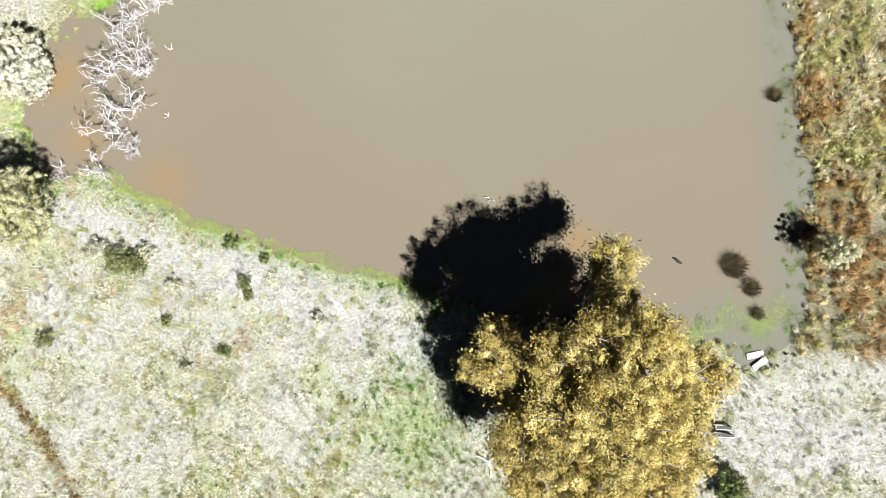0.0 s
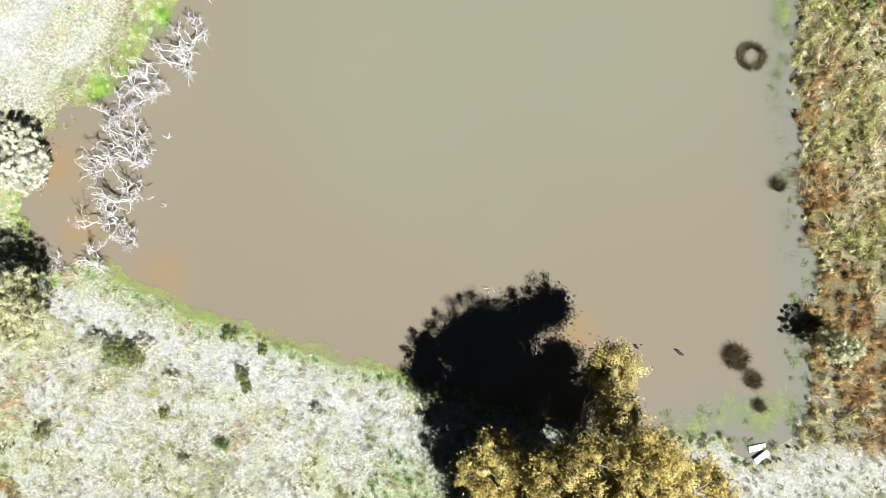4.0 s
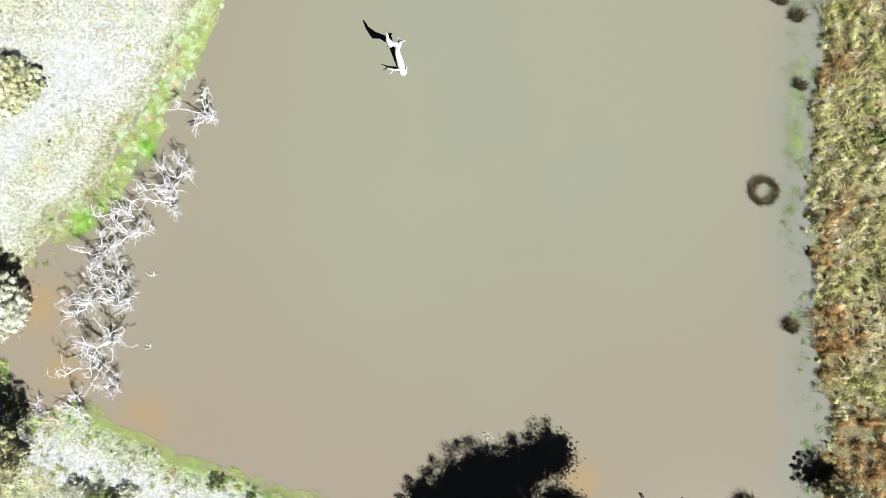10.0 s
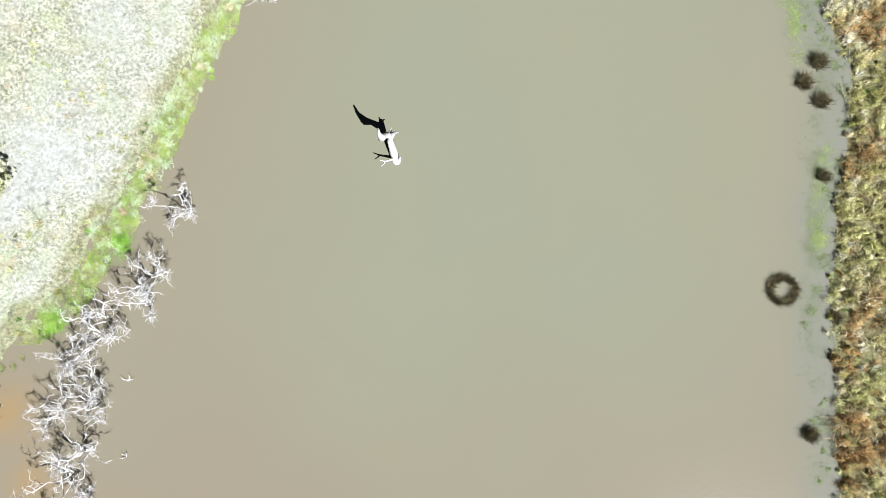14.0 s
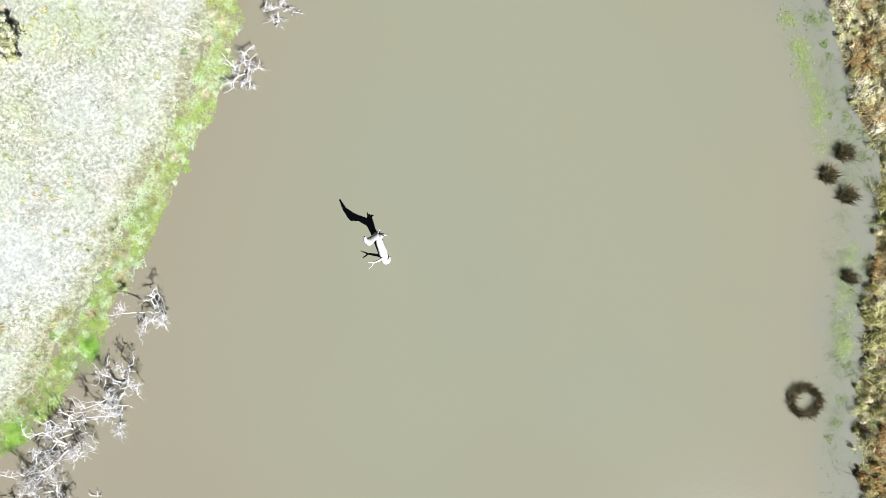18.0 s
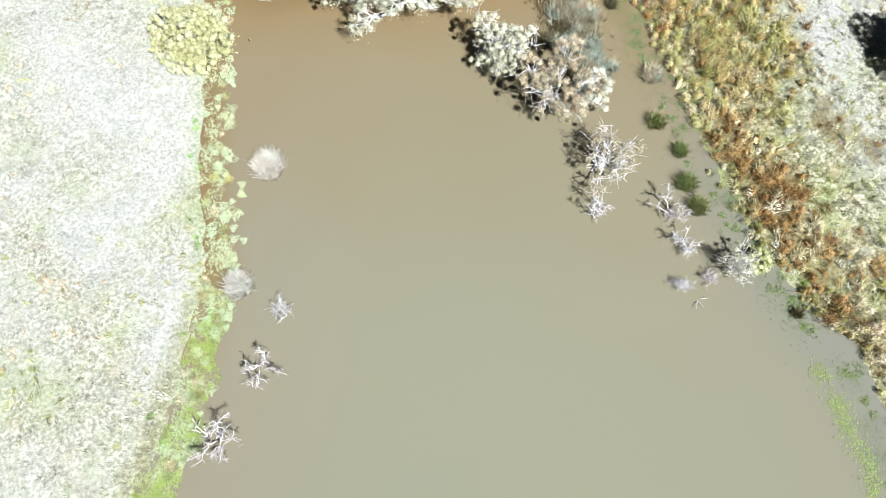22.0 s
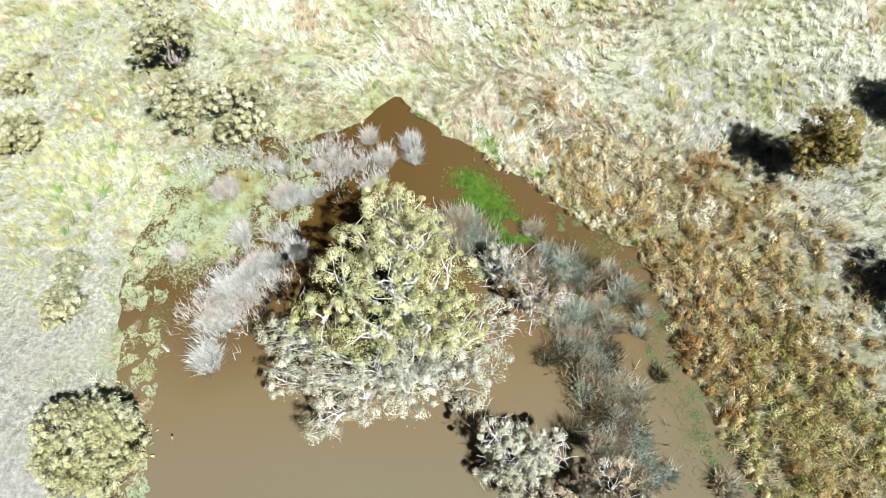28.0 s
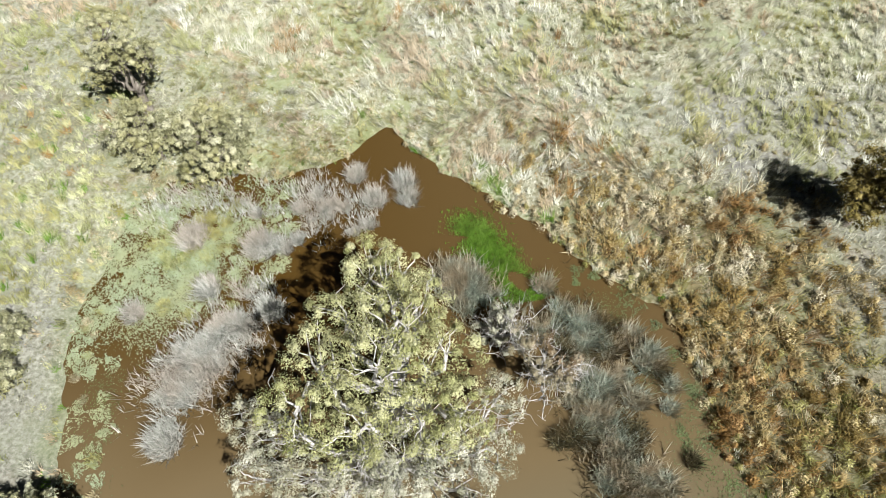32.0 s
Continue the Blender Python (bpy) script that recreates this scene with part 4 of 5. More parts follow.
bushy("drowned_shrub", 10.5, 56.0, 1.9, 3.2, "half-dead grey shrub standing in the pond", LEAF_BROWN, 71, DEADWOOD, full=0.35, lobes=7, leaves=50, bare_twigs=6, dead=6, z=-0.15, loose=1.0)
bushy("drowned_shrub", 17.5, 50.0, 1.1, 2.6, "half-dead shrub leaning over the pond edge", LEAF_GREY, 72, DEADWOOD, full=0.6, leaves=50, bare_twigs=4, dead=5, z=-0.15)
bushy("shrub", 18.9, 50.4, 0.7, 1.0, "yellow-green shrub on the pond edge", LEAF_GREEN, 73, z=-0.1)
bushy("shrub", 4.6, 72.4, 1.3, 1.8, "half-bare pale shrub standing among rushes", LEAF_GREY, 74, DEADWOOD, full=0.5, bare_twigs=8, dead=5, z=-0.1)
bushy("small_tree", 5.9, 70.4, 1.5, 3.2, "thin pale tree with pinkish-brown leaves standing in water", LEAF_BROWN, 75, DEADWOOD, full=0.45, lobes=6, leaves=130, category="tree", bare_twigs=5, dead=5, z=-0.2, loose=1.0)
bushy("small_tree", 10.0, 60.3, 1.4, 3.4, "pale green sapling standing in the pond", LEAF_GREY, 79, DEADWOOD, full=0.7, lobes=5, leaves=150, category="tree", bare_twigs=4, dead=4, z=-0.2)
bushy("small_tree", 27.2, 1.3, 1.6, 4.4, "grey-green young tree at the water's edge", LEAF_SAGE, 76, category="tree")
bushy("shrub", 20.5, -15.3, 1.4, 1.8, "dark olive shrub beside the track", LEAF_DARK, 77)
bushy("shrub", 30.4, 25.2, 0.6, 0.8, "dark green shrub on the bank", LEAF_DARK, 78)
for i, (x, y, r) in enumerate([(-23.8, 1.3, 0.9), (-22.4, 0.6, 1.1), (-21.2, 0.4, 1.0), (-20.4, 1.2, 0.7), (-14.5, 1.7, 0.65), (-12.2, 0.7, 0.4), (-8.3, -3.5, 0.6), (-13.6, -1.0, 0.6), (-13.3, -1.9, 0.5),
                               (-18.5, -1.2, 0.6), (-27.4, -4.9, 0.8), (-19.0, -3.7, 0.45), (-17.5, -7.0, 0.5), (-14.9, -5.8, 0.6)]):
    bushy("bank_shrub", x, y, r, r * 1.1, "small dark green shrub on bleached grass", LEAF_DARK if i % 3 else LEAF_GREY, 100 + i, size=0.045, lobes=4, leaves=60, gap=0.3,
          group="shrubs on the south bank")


# ---- drowned, leafless shrubs ----
def bare_shrub(x, y, r, h, seed, label="leafless silver-grey shrub standing in the pond", group="drowned shrubs along the west side", wood=DEADWOOD):
    g = np.random.default_rng(seed)
    root = thing("dead_shrub", (x, y, -0.15), label, "dead shrub", group)
    stems = max(4, int(2.5 + r * 2))
    for s in range(stems):
        a = 2 * np.pi * s / stems + g.normal(0, 0.4)
        tip = np.array([math.cos(a) * r * g.uniform(0.6, 1), math.sin(a) * r * g.uniform(0.6, 1), h * g.uniform(0.5, 1.1)])
        line = crooked(g, (g.normal(0, 0.1), g.normal(0, 0.1), 0), tip, 9, 0.2)
        twigs = []
        pieces = [tube(line, np.linspace(0.032 + 0.013 * r, 0.013, 9), 6)]
        for _ in range(4 + int(2.4 * r)):
            k = g.integers(2, 9)
            d = g.normal(0, 1, 3) * np.array([1, 1, 0.5]) + (tip / np.linalg.norm(tip)) * 0.9
            e = line[k] + d / np.linalg.norm(d) * r * g.uniform(0.25, 0.6)
            e[2] = max(e[2], 0.2)
            sub = crooked(g, line[k], e, 6, 0.22)
            pieces.append(tube(sub, np.linspace(0.02, 0.009, 6), 4))
            for _ in range(3):
                q = sub[g.integers(1, 6)]
                dd = g.normal(0, 1, 3) * np.array([1, 1, 0.6]) + (d / np.linalg.norm(d)) * 0.6
                end = q + dd / np.linalg.norm(dd) * g.uniform(0.2, 0.5)
                fine_ = crooked(g, q, end, 4, 0.2)
                pieces.append(tube(fine_, np.linspace(0.012, 0.006, 4), 3))
                ends = fine_[g.integers(1, 4, 5)] + g.normal(0, 0.13, (5, 3))
                root_ = fine_[g.integers(0, 3, 5)]
                w = np.cross(ends - root_, (0, 0, 1))
                w /= np.linalg.norm(w, axis=1)[:, None] + 1e-9
                twigs.append(np.stack([root_ + w * 0.012, root_ - w * 0.012, ends], 1).reshape(-1, 3))
        v, f = join(pieces)
        stem = mesh_object("stem", v, f, wood, root, smooth=True)
        v = np.concatenate(twigs)
        mesh_object("spray", v, np.arange(len(v)).reshape(-1, 3), SILVER, stem, tint=g.uniform(0.35, 0.75))["kind"] = "stuff"
    return root


WEST_DEAD = [(-20.9, 18.6, 1.7), (-17.6, 22.6, 1.6), (-17.9, 20.8, 1.4), (-20.4, 19.6, 1.5), (-22.6, 17.3, 1.3), (-21.4, 15.8, 1.4), (-23.4, 13.8, 1.5), (-21.4, 13.9, 1.7), (-21.6, 11.4, 1.6),
             (-22.8, 9.7, 1.5), (-21.6, 8.6, 1.0), (-24.0, 7.0, 1.2), (-15.6, 26.6, 1.4)]
for i, (x, y, r) in enumerate(WEST_DEAD):
    bare_shrub(x, y, r, r * 1.6, 200 + i)
for i, (x, y, r) in enumerate([(-10.6, 40.9, 1.3), (-8.5, 44.6, 1.1), (-7.6, 47.6, 0.6)]):
    bare_shrub(x, y, r, r * 1.0, 230 + i, "leafless pinkish-grey shrub standing in the pond")
for i, (x, y, r) in enumerate([(10.1, 53.4, 0.9), (14.2, 53.4, 1.0), (14.9, 51.4, 0.9), (14.5, 49.0, 0.5), (16.0, 49.4, 0.3)]):
    bare_shrub(x, y, r * 0.9, r * 1.5, 240 + i, "leafless grey shrub standing in the pond", "drowned shrubs along the east side")
bare_shrub(-26.6, 6.7, 0.8, 0.6, 260, "bare straw-coloured shrub on the bank")

# ---- dead trunk in the pond ----
g = np.random.default_rng(5)
snag = thing("dead_tree", (-2.16, 29.83, -0.2), "bleached broken dead tree trunk standing in the pond", "dead tree")
v, f = tube([(0.1, -0.1, -0.2), (0, 0.1, 0.2), (-0.15, 0.6, 0.5), (-0.3, 1.2, 0.95), (-0.34, 1.46, 1.6), (-0.5, 1.28, 2.4), (-0.68, 1.08, 2.9), (-0.78, 1.16, 3.6), (-0.76, 1.36, 4.2)],
            [0.34, 0.29, 0.25, 0.21, 0.23, 0.17, 0.25, 0.12, 0.05], 9)
mesh_object("trunk", v, f, SNAG_WOOD, snag, smooth=True)
for pts, rr in (([(-0.32, 1.3, 1.2), (-0.12, 1.45, 1.8), (0.05, 1.5, 2.3)], [0.2, 0.17, 0.08]), ([(-0.05, 0.2, 0.3), (-0.35, 0.0, 0.8), (-0.6, -0.1, 1.1), (-0.9, -0.1, 1.4)], [0.1, 0.07, 0.05, 0.02]),
                ([(-0.6, -0.1, 1.1), (-0.7, -0.3, 1.2), (-0.85, -0.45, 1.25)], [0.05, 0.03, 0.015]), ([(0.0, 1.46, 2.1), (0.22, 1.5, 2.3), (0.35, 1.45, 2.4)], [0.08, 0.05, 0.02]),
                ([(0.02, 0.05, 0.2), (0.25, 0.1, 0.5), (0.32, 0.25, 0.8)], [0.12, 0.07, 0.03]), ([(-0.68, 1.08, 2.9), (-0.9, 1.0, 3.05)], [0.12, 0.04]), ([(-0.34, 1.46, 1.6), (-0.2, 1.7, 1.9), (-0.18, 1.8, 2.1)], [0.1, 0.06, 0.02])):
    v, f = tube(pts, rr, 7)
    mesh_object("branch", v, f, SNAG_WOOD, snag, smooth=True)


# ---- rushes ----
def rush(x, y, r, h, mat, label, seed, name="rush_clump", hollow=0.0, group="rush clumps in the pond"):
    g = np.random.default_rng(seed)
    root = thing(name, (x, y, -0.05), label, "rushes", group)
    n = int(60 + 330 * r * r)
    a, q = g.uniform(0, 2 * np.pi, n), r * 0.72 * np.sqrt(g.uniform(hollow, 1, n))
    bx, by = q * np.cos(a), q * np.sin(a)
    v, f = blades(g, bx, by, np.zeros(n), 3, h * (1.15 - 0.45 * q / r), np.full(n, 0.1), 0.021, 0.7)
    mesh_object("tuft", v, f, mat, root, tint=np.repeat(g.uniform(0.2, 0.8, n), 9))
    k = g.integers(0, n, n // 4)
    v, f = blades(g, bx[k], by[k], np.zeros(len(k)), 2, np.full(len(k), h * 0.75), np.full(len(k), 0.14), 0.012, 0.95)
    mesh_object("dead_tuft", v, f, REED if mat is REED else TUSSOCK, root, "bleached dead stems at the base", tint=np.repeat(g.uniform(0.0, 0.5, len(k)), 6))
    return root


DARKR, GREYR = "dark brown-green rush clump standing in the pond", "blue-grey rush clump standing in shallow water"
for i, (x, y, r) in enumerate([(21.3, 0.15, 1.15), (22.5, -1.4, 0.75), (24.4, 12.5, 0.6), (25.2, 29.0, 0.5), (24.8, 36.3, 0.7), (23.9, 35.0, 0.65), (25.0, 33.8, 0.65), (20.7, 47.4, 0.3), (22.9, -3.2, 0.5),
                               (26.0, 20.0, 0.4), (14.0, 58.9, 0.8), (15.2, 57.0, 0.6), (15.4, 55.0, 0.9), (15.9, 53.6, 0.9)]):
    rush(x, y, r * (0.75 if y > 50 else 0.92), 0.6 + 0.3 * r, LEAF_DARK if y > 50 else REED_DARK, DARKR, 300 + i)
rush(22.6, 21.7, 1.3, 0.6, REED_DARK, "dark rush clump with an open middle", 320, hollow=0.5)
for i, (x, y, r) in enumerate([(-8.8, 56.2, 1.1), (-10.0, 49.1, 0.95), (-9.5, 68.2, 1.0), (-8.7, 75.0, 0.7), (14.0, 62.0, 0.65), (10.8, 71.3, 0.9), (10.2, 72.4, 0.6), (6.6, 74.8, 0.6), (7.2, 73.6, 0.6),
                               (-6.5, 77.1, 1.0), (-1.2, 79.6, 0.7), (0.2, 80.6, 0.7), (0.4, 79.6, 0.6), (-2.2, 81.0, 0.6), (-11.8, 73.8, 0.6), (-9.8, 77.6, 0.9)]):
    rush(x, y, r, 0.7 + 0.25 * r, REED_TEAL if x > 5 else REED, GREYR, 330 + i)


def reed_bed(name, label, line, width, n, h, mat, seed, wide=0.021):
    g = np.random.default_rng(seed)
    n = int(n * 1.8)
    pts = smooth_line(line, False)
    k = g.integers(0, len(pts), n)
    x, y = pts[k, 0] + g.normal(0, width, n), pts[k, 1] + g.normal(0, width, n)
    ok = value_noise(x, y, 1.6, seed) * 0.6 + value_noise(x, y, 0.7, seed + 1) * 0.4 + g.normal(0, 0.1, n) > 0.42
    x, y = x[ok], y[ok]
    n = len(x)
    return tagged(grass_sheet(name, label, x, y, np.full(n, -0.05), 5, h * (0.6 + 0.6 * value_noise(x, y, 1.6, seed)), np.full(n, 0.12), wide, mat, seed, 0.6), category="reeds")


reed_bed("reed_bed", "long bed of silvery grey reeds beside the swamp gum", [(-9.6, 70.2), (-8.7, 71.6), (-7.6, 73.0), (-6.6, 74.4)], 0.75, 1700, 0.75, REED, 401)
reed_bed("reed_bed", "blue-grey rush bed in the shallows", [(7.6, 72.8), (8.6, 71), (8.2, 69), (9.0, 67.2), (9.6, 65.2), (10, 63)], 0.6, 1300, 0.8, REED_TEAL, 402)
reed_bed("reed_bed", "dark green-brown rush bed in the shallows", [(7.2, 73.2), (8.9, 71), (8.4, 68.6), (8.8, 66.2), (9.8, 64)], 0.7, 1000, 0.7, REED_DARK, 412)
reed_bed("reed_bed", "grey reeds at the head of the pond", [(-4.6, 78), (-3.2, 79.2), (-1.8, 78.4)], 0.6, 260, 0.6, REED, 403)
reed_bed("reed_bed", "grey reeds beside the swamp gum", [(2.4, 75.4), (3.4, 74.4), (4.6, 73)], 0.5, 1500, 0.9, REED_TEAL, 404)
reed_bed("reed_bed", "thin grey reeds in the marshy head of the pond", [(-12, 79.6), (-9, 79.6), (-6, 79.8), (-3.4, 80.6)], 0.7, 500, 0.55, REED, 405)


for i, (x, y, r) in enumerate([(10.4, 72.0, 0.45), (10.8, 71.4, 0.5), (11.2, 70.7, 0.5), (11.6, 70.1, 0.45), (11.9, 67.0, 0.35)]):
    rush(x, y, r, 0.7, REED_TEAL if i % 2 else REED_DARK, "green-grey rush clump in the shallows", 460 + i, group="rush clumps along the east shallows")
g = np.random.default_rng(470)
bed = smooth_line([(7.2, 73.2), (8.7, 71), (8.3, 68.8), (9.0, 66.6), (9.7, 64.6), (10.2, 62.6)], False)
for i in range(64):
    k = g.integers(0, len(bed))
    rush(bed[k, 0] - 0.3 + g.normal(0, 1.0), bed[k, 1] + g.normal(0, 0.5), g.uniform(0.35, 0.8), g.uniform(0.6, 1.1), (REED_TEAL, REED_DARK, REED_TEAL, REED_TEAL)[i % 4],
         ("blue-grey rush clump in the shallows", "dark green-brown rush clump in the shallows", "blue-grey rush clump in the shallows", "blue-grey rush clump in the shallows")[i % 4],
         480 + i, group="rush clumps along the east shallows")

bed = smooth_line([(-9.6, 70.2), (-8.7, 71.6), (-7.6, 73.0), (-6.6, 74.4)], False)
for i in range(14):
    k = g.integers(0, len(bed))
    rush(bed[k, 0] + g.normal(0, 0.5), bed[k, 1] + g.normal(0, 0.4), g.uniform(0.3, 0.6), g.uniform(0.7, 1.0), REED, "silvery grey fan of reeds in shallow water", 560 + i, group="silver reeds beside the swamp gum")
bed = smooth_line([(-6.2, 76.0), (-4.6, 77.8), (-3.4, 79.4), (-1.6, 78.6), (-8.4, 79.2)], False)
for i in range(14):
    k = g.integers(0, len(bed))
    rush(bed[k, 0] + g.normal(0, 0.7), bed[k, 1] + g.normal(0, 0.5), g.uniform(0.2, 0.42), g.uniform(0.5, 0.8), REED, "thin grey reed clump at the head of the pond", 580 + i, group="thin reeds at the head of the pond")


# ---- floating weed ----
def weed_mat(label, line, width, n, mat, seed, size=0.036):
    g = np.random.default_rng(seed)
    pts = smooth_line(line, False)
    k = g.integers(0, len(pts), n)
    x, y = pts[k, 0] + g.normal(0, width, n), pts[k, 1] + g.normal(0, width, n)
    ok = value_noise(x, y, 0.9, seed) + g.normal(0, 0.2, n) > 0.45
    c_ = np.stack([x, y, g.uniform(0.005, 0.06, n)], 1)[ok]
    v, f = leaf_cards(g, c_, size, np.tile((0.0, 0.0, 1.0), (len(c_), 1)), 0.15)
    v[:, 2] = np.maximum(v[:, 2], 0.004)
    return tagged(mesh_object("floating_weed", v, f, mat), label, "water weed", kind="stuff")


def weed_fringe(label, x0, x1, y0, y1, reach, per_m2, mat, seed, size=0.042, cut=0.4, off=0.0, side=0):
    """Weed over the shallows, up to a ragged reach from the shore."""
    g = np.random.default_rng(seed)
    x, y, d = scatter(g, x0, x1, y0, y1, per_m2)
    inner = reach * (0.7 + 0.6 * value_noise(x, y, 0.5, seed))
    ok = (d < 0.2 - off) & (d > -off - inner) & (value_noise(x, y, 1.1, seed + 1) * 0.6 + value_noise(x, y, 0.35, seed + 2) * 0.4 + g.normal(0, 0.12, len(x)) > cut)
    if side:
        ok &= side * (value_noise(x, y, 0.5, 77) - np.interp(y, [20, 30, 42], [0.75, 0.55, 0.3])) < 0
    c_ = np.stack([x, y, g.uniform(0.004, 0.05, len(x))], 1)[ok]
    v, f = leaf_cards(g, c_, size, np.tile((0.0, 0.0, 1.0), (len(c_), 1)), 0.2)
    v[:, 2] = np.maximum(v[:, 2], 0.004)
    return tagged(mesh_object("floating_weed", v, f, mat), label, "water weed", kind="stuff")


weed_fringe("bright green water weed along the west bank", -27, -8, 18, 49, 1.25, 480, WEED, 502, cut=0.3, off=0.7, side=1)
weed_fringe("pale green water weed along the west bank", -27, -8, 18, 49, 1.25, 420, LIME, 532, cut=0.33, off=0.6, side=-1)
weed_fringe("pale yellow-green weed against the west bank", -27, -8, 18, 49, 0.8, 60, LIME, 512, cut=0.42)


def weed_pads(label, x0, x1, y0, y1, near, reach, n, mat, seed):
    """Dense round pads of weed scattered along the shallows."""
    g = np.random.default_rng(seed)
    x, y, d = g.uniform(x0, x1, n * 40), g.uniform(y0, y1, n * 40), None
    d = ragged(x, y)
    ok = np.flatnonzero((d < -near) & (d > -reach))[:n]
    r = g.uniform(0.12, 0.42, len(ok)) * (1 + 0.5 * (d[ok] > -0.8))
    k = np.repeat(np.arange(len(ok)), 110)
    a, q = g.uniform(0, 2 * np.pi, len(k)), np.sqrt(g.uniform(0, 1, len(k)))
    wob = 1 + 0.3 * np.sin(3 * a + k)
    c_ = np.stack([x[ok][k] + r[k] * q * wob * np.cos(a), y[ok][k] + r[k] * q * wob * np.sin(a), g.uniform(0.01, 0.08, len(k)) * (1.2 - q)], 1)
    v, f = leaf_cards(g, c_, 0.05, np.tile((0.0, 0.0, 1.0), (len(c_), 1)), 0.3)
    v[:, 2] = np.maximum(v[:, 2], 0.004)
    return tagged(mesh_object("weed_pads", v, f, mat), label, "water weed", kind="stuff")


weed_pads("pale green pads of weed along the west shore", -28, -8, 19, 79, 0.0, 1.9, 330, MINT, 541)
weed_pads("bright green pads of weed along the west shore", -28, -8, 19, 46, 0.2, 1.9, 110, WEED, 542)
weed_pads("pale green pads of weed in the marshy corner", -14, -5, 74, 81, 0.0, 6.0, 150, MINT, 543)
weed_pads("small dull pads of weed along the east shore", 8, 28, -6, 84, 0.0, 1.6, 160, WEED_DULL, 544)
weed_fringe("bright green water weed along the south bank", -25, 0, -3, 8, 0.85, 480, WEED, 501, cut=0.3, off=-0.15)
for i, (x, y, n) in enumerate(((-24.1, 19.4, 2600), (-19.8, 24.5, 2000))):
    weed_mat("vivid green water weed clump among drowned shrubs", [(x - 0.3, y - 0.3), (x + 0.3, y + 0.3)], 0.45, n, GREEN, 503 + 20 * i, 0.05)
weed_mat("sparse green weed off the east bank", [(25.4, 8), (24.9, 14), (24.4, 20), (24.7, 25), (24.9, 28), (24.6, 31.5), (25.2, 35), (24, 40), (22.6, 45)], 0.4, 9000, WEED_DULL, 504)
weed_mat("vivid green weed patches off the east bank", [(25.0, 24.6), (24.9, 26.5), (25.1, 29.4), (25.0, 31.2)], 0.35, 2600, WEED, 514, 0.045)
weed_mat("green weed strip off the east bank", [(23.8, 36.5), (23.2, 39), (22.4, 42), (21.4, 44.6)], 0.35, 3600, WEED, 515, 0.042)
weed_mat("green weed round the southern rushes", [(17.5, -4.6), (19.5, -4.2), (22.0, -2.8), (23.4, -4.4), (24.8, -2.2)], 0.6, 9000, WEED, 505)
weed_mat("dull green weed in the marshy corner", [(-12.4, 78.6), (-10, 77.6), (-8, 77.2), (-10.5, 75.4), (-12, 74)], 1.2, 36000, MINT, 507, 0.045)
weed_mat("green weed in the marshy corner", [(-11.8, 77.8), (-9.6, 77), (-8.4, 78.6), (-6, 78.6)], 1.0, 4000, WEED, 517)
weed_mat("sparse weed along the east shallows", [(21, 47), (18.4, 51.6), (15.6, 58.4), (13.6, 63), (12.4, 67.6), (11, 71.6), (8.6, 74)], 0.7, 9000, WEED_DULL, 508)
weed_mat("sparse weed along the west shallows", [(-11.4, 48), (-11.6, 54), (-12, 60), (-12.4, 68), (-12.6, 72)], 0.5, 4000, WEED_DULL, 509)


g = np.random.default_rng(506)
dw = smooth_line([(3.2, 78.1), (4.0, 77.0), (4.6, 76.0), (5.6, 74.6), (6.4, 73.8)], False)
k = g.integers(0, len(dw), 9000)
dx_, dy_ = dw[k, 0] + g.normal(0, 0.5, 9000), dw[k, 1] + g.normal(0, 0.5, 9000)
ok = value_noise(dx_, dy_, 1.2, 9) * np.interp(dy_, [74, 77], [0.6, 1.6]) > 0.33
grass_sheet("water_grass", "vivid green water grass at the head of the pond", dx_[ok], dy_[ok], np.zeros(ok.sum()), 3, np.full(ok.sum(), 0.16), np.full(ok.sum(), 0.07), 0.018, GREEN, 506, 1.0)


def tussock(x, y, r, i):
    t_ = rush(x, y, r, r * 0.8, TUSSOCK if i % 2 else MEADOW, "yellow-green grass tussock standing in the shallows", 600 + i, "tussock", group="tussocks along the west shore")
    t_["category"] = "grass"
    return t_


g = np.random.default_rng(78)
for i in range(46):
    tussock(-9.6 + g.normal(0, 1.5), 77.0 + g.normal(0, 1.5), g.uniform(0.2, 0.5), 2 * i + 100)
g = np.random.default_rng(77)
for i in range(70):
    k = g.integers(0, len(WEST_SHORE) - 3)
    (ax, ay), (bx2, by2) = WEST_SHORE[k], WEST_SHORE[k + 1]
    q = g.uniform(0, 1)
    tussock(ax + (bx2 - ax) * q + g.uniform(0.2, 1.6), ay + (by2 - ay) * q + g.normal(0, 0.2), g.uniform(0.18, 0.42), i)


# ---- things by the south-east corner ----
def box(bm, sx, sy, sz, at, rz=0.0, bevel=0.012):
    m = Matrix.Translation(at) @ Matrix.Rotation(rz, 4, "Z") @ Matrix.Diagonal((sx, sy, sz, 1))
    made = bmesh.ops.create_cube(bm, size=1, matrix=m)
    edges = {e for v_ in made["verts"] for e in v_.link_edges}
    bmesh.ops.bevel(bm, geom=list(edges), offset=bevel, segments=1, affect="EDGES")


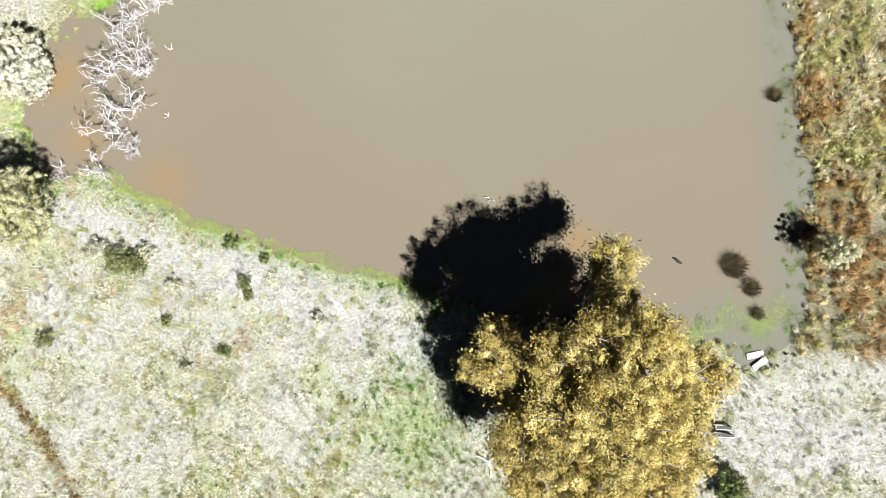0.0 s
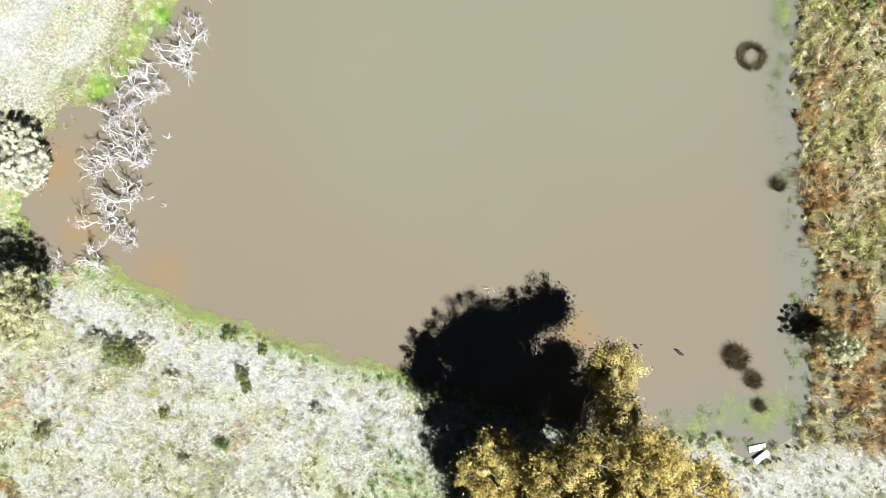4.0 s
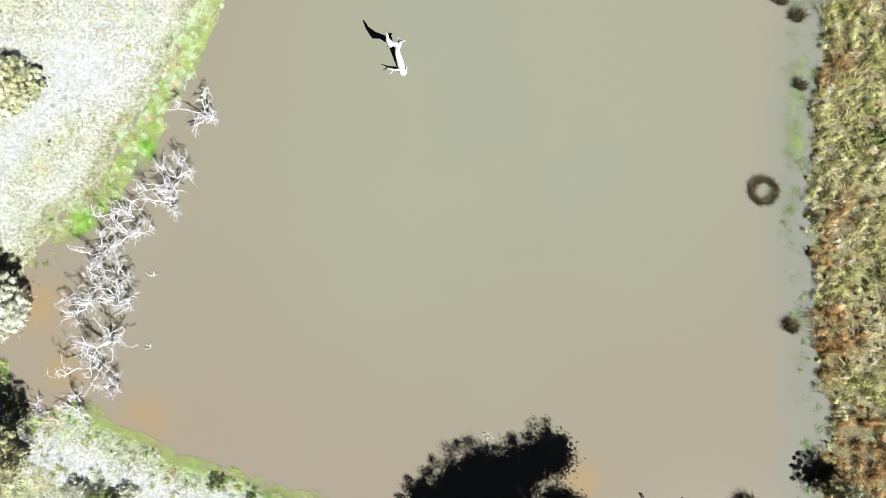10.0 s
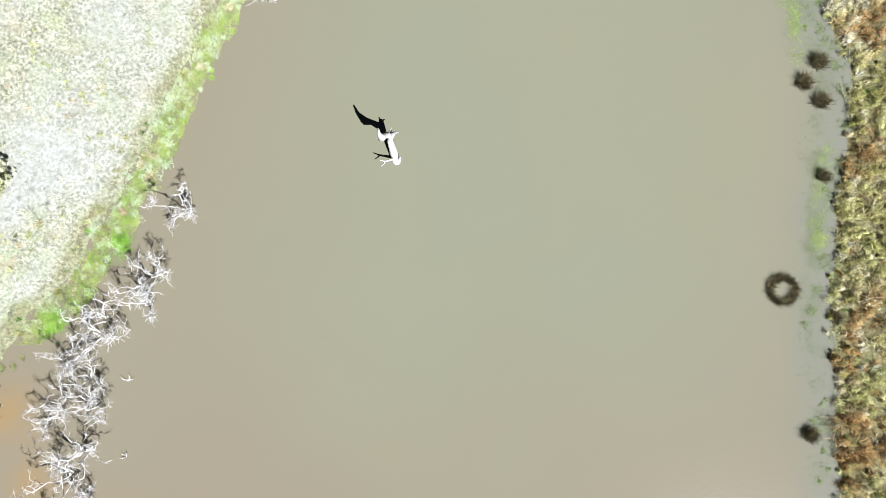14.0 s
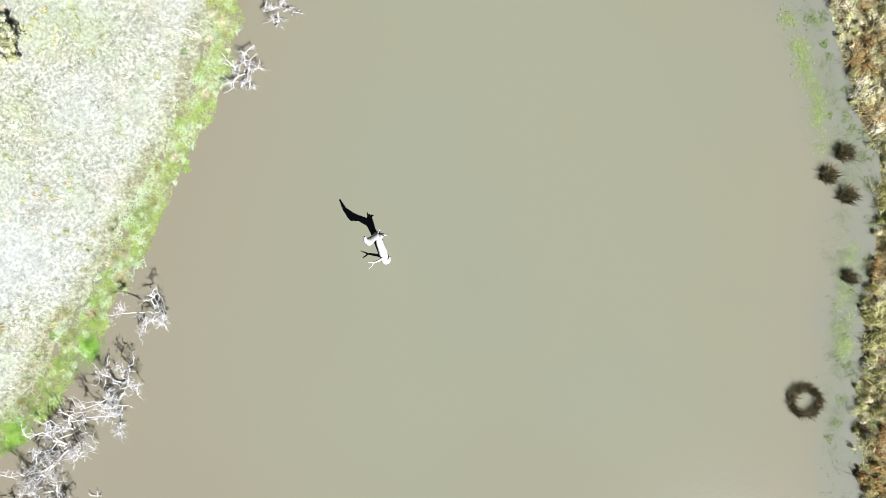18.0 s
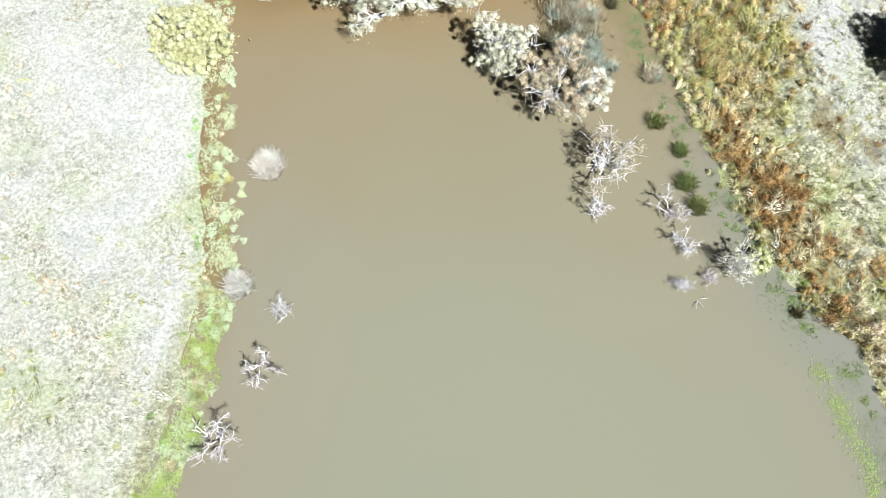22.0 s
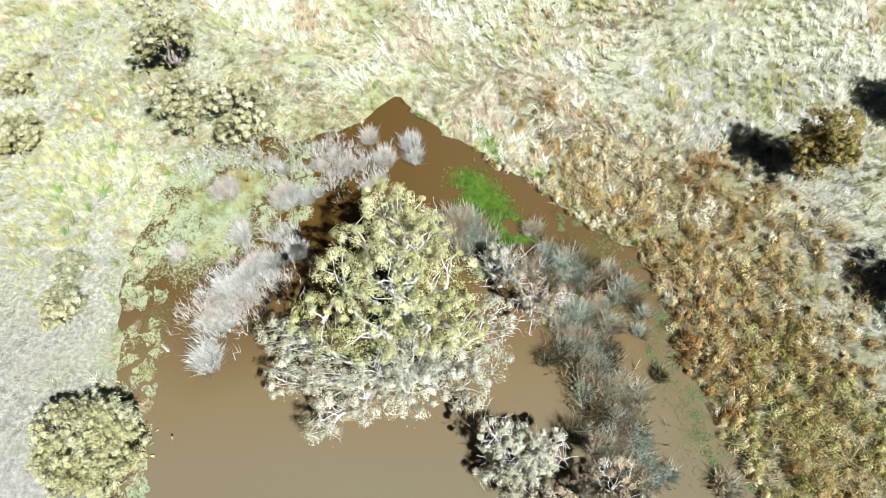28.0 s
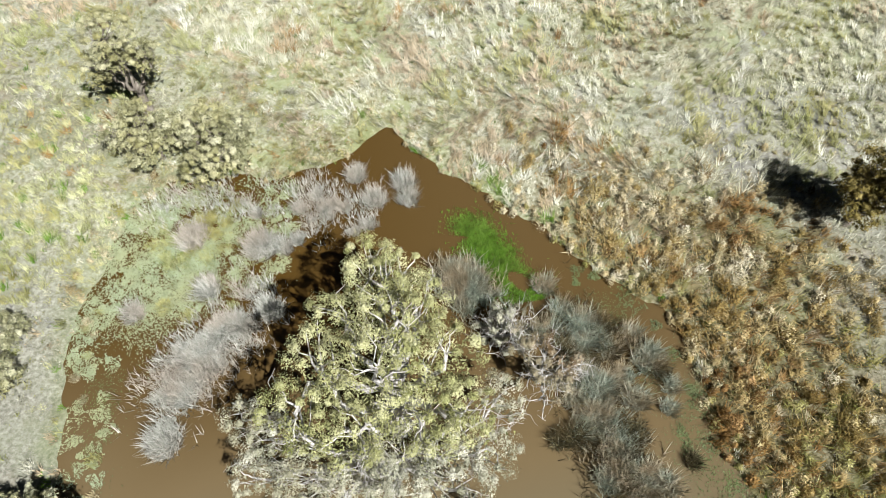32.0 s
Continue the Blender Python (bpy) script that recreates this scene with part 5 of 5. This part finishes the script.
WHITE_BOARD, nt, b = material("weathered_white_board", 0.6, 0.3)
nt.links.new(ramp(nt, noise_tex(nt, 3.0, 5), [(0.3, (0.4, 0.4, 0.38)), (0.6, (0.6, 0.6, 0.58))]), b.inputs["Base Color"])
BENCH_WOOD, nt, b = material("dark_stained_timber", 0.7, 0.3)
nt.links.new(ramp(nt, noise_tex(nt, 4.0, 5, 0.6, (1, 8, 1)), [(0.3, (0.012, 0.012, 0.013)), (0.7, (0.04, 0.037, 0.035))]), b.inputs["Base Color"])
for x, y, rz, sx in ((22.75, -6.18, 0.2, 1.25), (23.05, -6.78, 0.62, 1.2)):
    bm = bmesh.new()
    box(bm, sx, 0.42, 0.09, (0, 0, 0), 0)
    me = bpy.data.meshes.new("board")
    bm.to_mesh(me)
    bm.free()
    me.materials.append(WHITE_BOARD)
    board = new("board", me)
    board.matrix_world = pose(x, y, float(ground_z(x, y)[0]) + 0.16 if y < -6.5 else 0.06, 4, 3, math.degrees(rz))
    tagged(board, "white weathered board lying at the water's edge", "board", "boards at the water's edge")
table = thing("picnic_bench", (19.95, -11.4, 0.35), "dark timber bench set with white edges beside the track", "bench")
for dy, ln, dz in ((0.24, 1.1, 0.5), (-0.3, 1.5, 0.46)):
    bm = bmesh.new()
    box(bm, ln, 0.2, 0.05, (0.15, dy, dz), -0.06)
    part("seat", bm, BENCH_WOOD, table)
    bm = bmesh.new()
    box(bm, ln, 0.05, 0.06, (0.15, dy - 0.14, dz), -0.06)
    part("edge_rail", bm, WHITE_BOARD, table, "white edge rail")
    for ex in (-0.4, 0.7):
        bm = bmesh.new()
        box(bm, 0.08, 0.16, dz + 0.08, (ex, dy, (dz - 0.1) / 2 - 0.01), -0.06)
        part("leg", bm, BENCH_WOOD, table)
for x, y, ln, rz in ((17.25, 0.55, 0.75, -35), (14.2, 0.95, 0.4, -45)):
    line = [(-ln / 2, 0, 0), (-ln / 6, 0.03, 0.02), (ln / 6, -0.02, 0.03), (ln / 2, 0.04, 0)]
    v, f = tube(line, [0.05, 0.1, 0.11, 0.06], 8)
    log = mesh_object("floating_log", v, f, BARK_DARK, smooth=True)
    log.matrix_world = pose(x, y, 0.03, 0, 0, rz)
    tagged(log, "short black waterlogged log floating in the pond", "log", "floating logs")
g = np.random.default_rng(88)
fallen = thing("fallen_branch", (3.6, -13.6, 0.36), "bleached fallen gum branch lying beside the tree", "branch")
for a_, ln, rr in ((-1.3, 1.1, 0.13), (1.4, 1.7, 0.12), (2.6, 0.9, 0.07), (0.5, 1.0, 0.08)):
    v, f = tube(crooked(g, (0, 0, 0.06), (math.cos(a_) * ln, math.sin(a_) * ln, 0.3), 7, 0.14), np.linspace(rr, 0.03, 7), 7)
    mesh_object("fork", v, f, DEADWOOD, fallen, smooth=True)
for i, (x, y, ln) in enumerate(((-19.2, 15.7, 0.8), (-19.3, 10.9, 0.5), (6.0, 3.9, 1.1), (3.9, 5.2, 0.9), (15.3, 48.2, 0.9))):
    snagged = thing("drowned_twig", (x, y, -0.05), "thin pale forked twig poking out of the pond", "twig", "twigs in the pond")
    for a_ in (0.4, 1.3, 2.4):
        v, f = tube(crooked(g, (0, 0, 0), (math.cos(a_ + i) * ln * 0.6, math.sin(a_ + i) * ln * 0.6, 0.3), 6, 0.2), np.linspace(0.03, 0.01, 6), 5)
        mesh_object("fork", v, f, DEADWOOD, snagged, smooth=True)
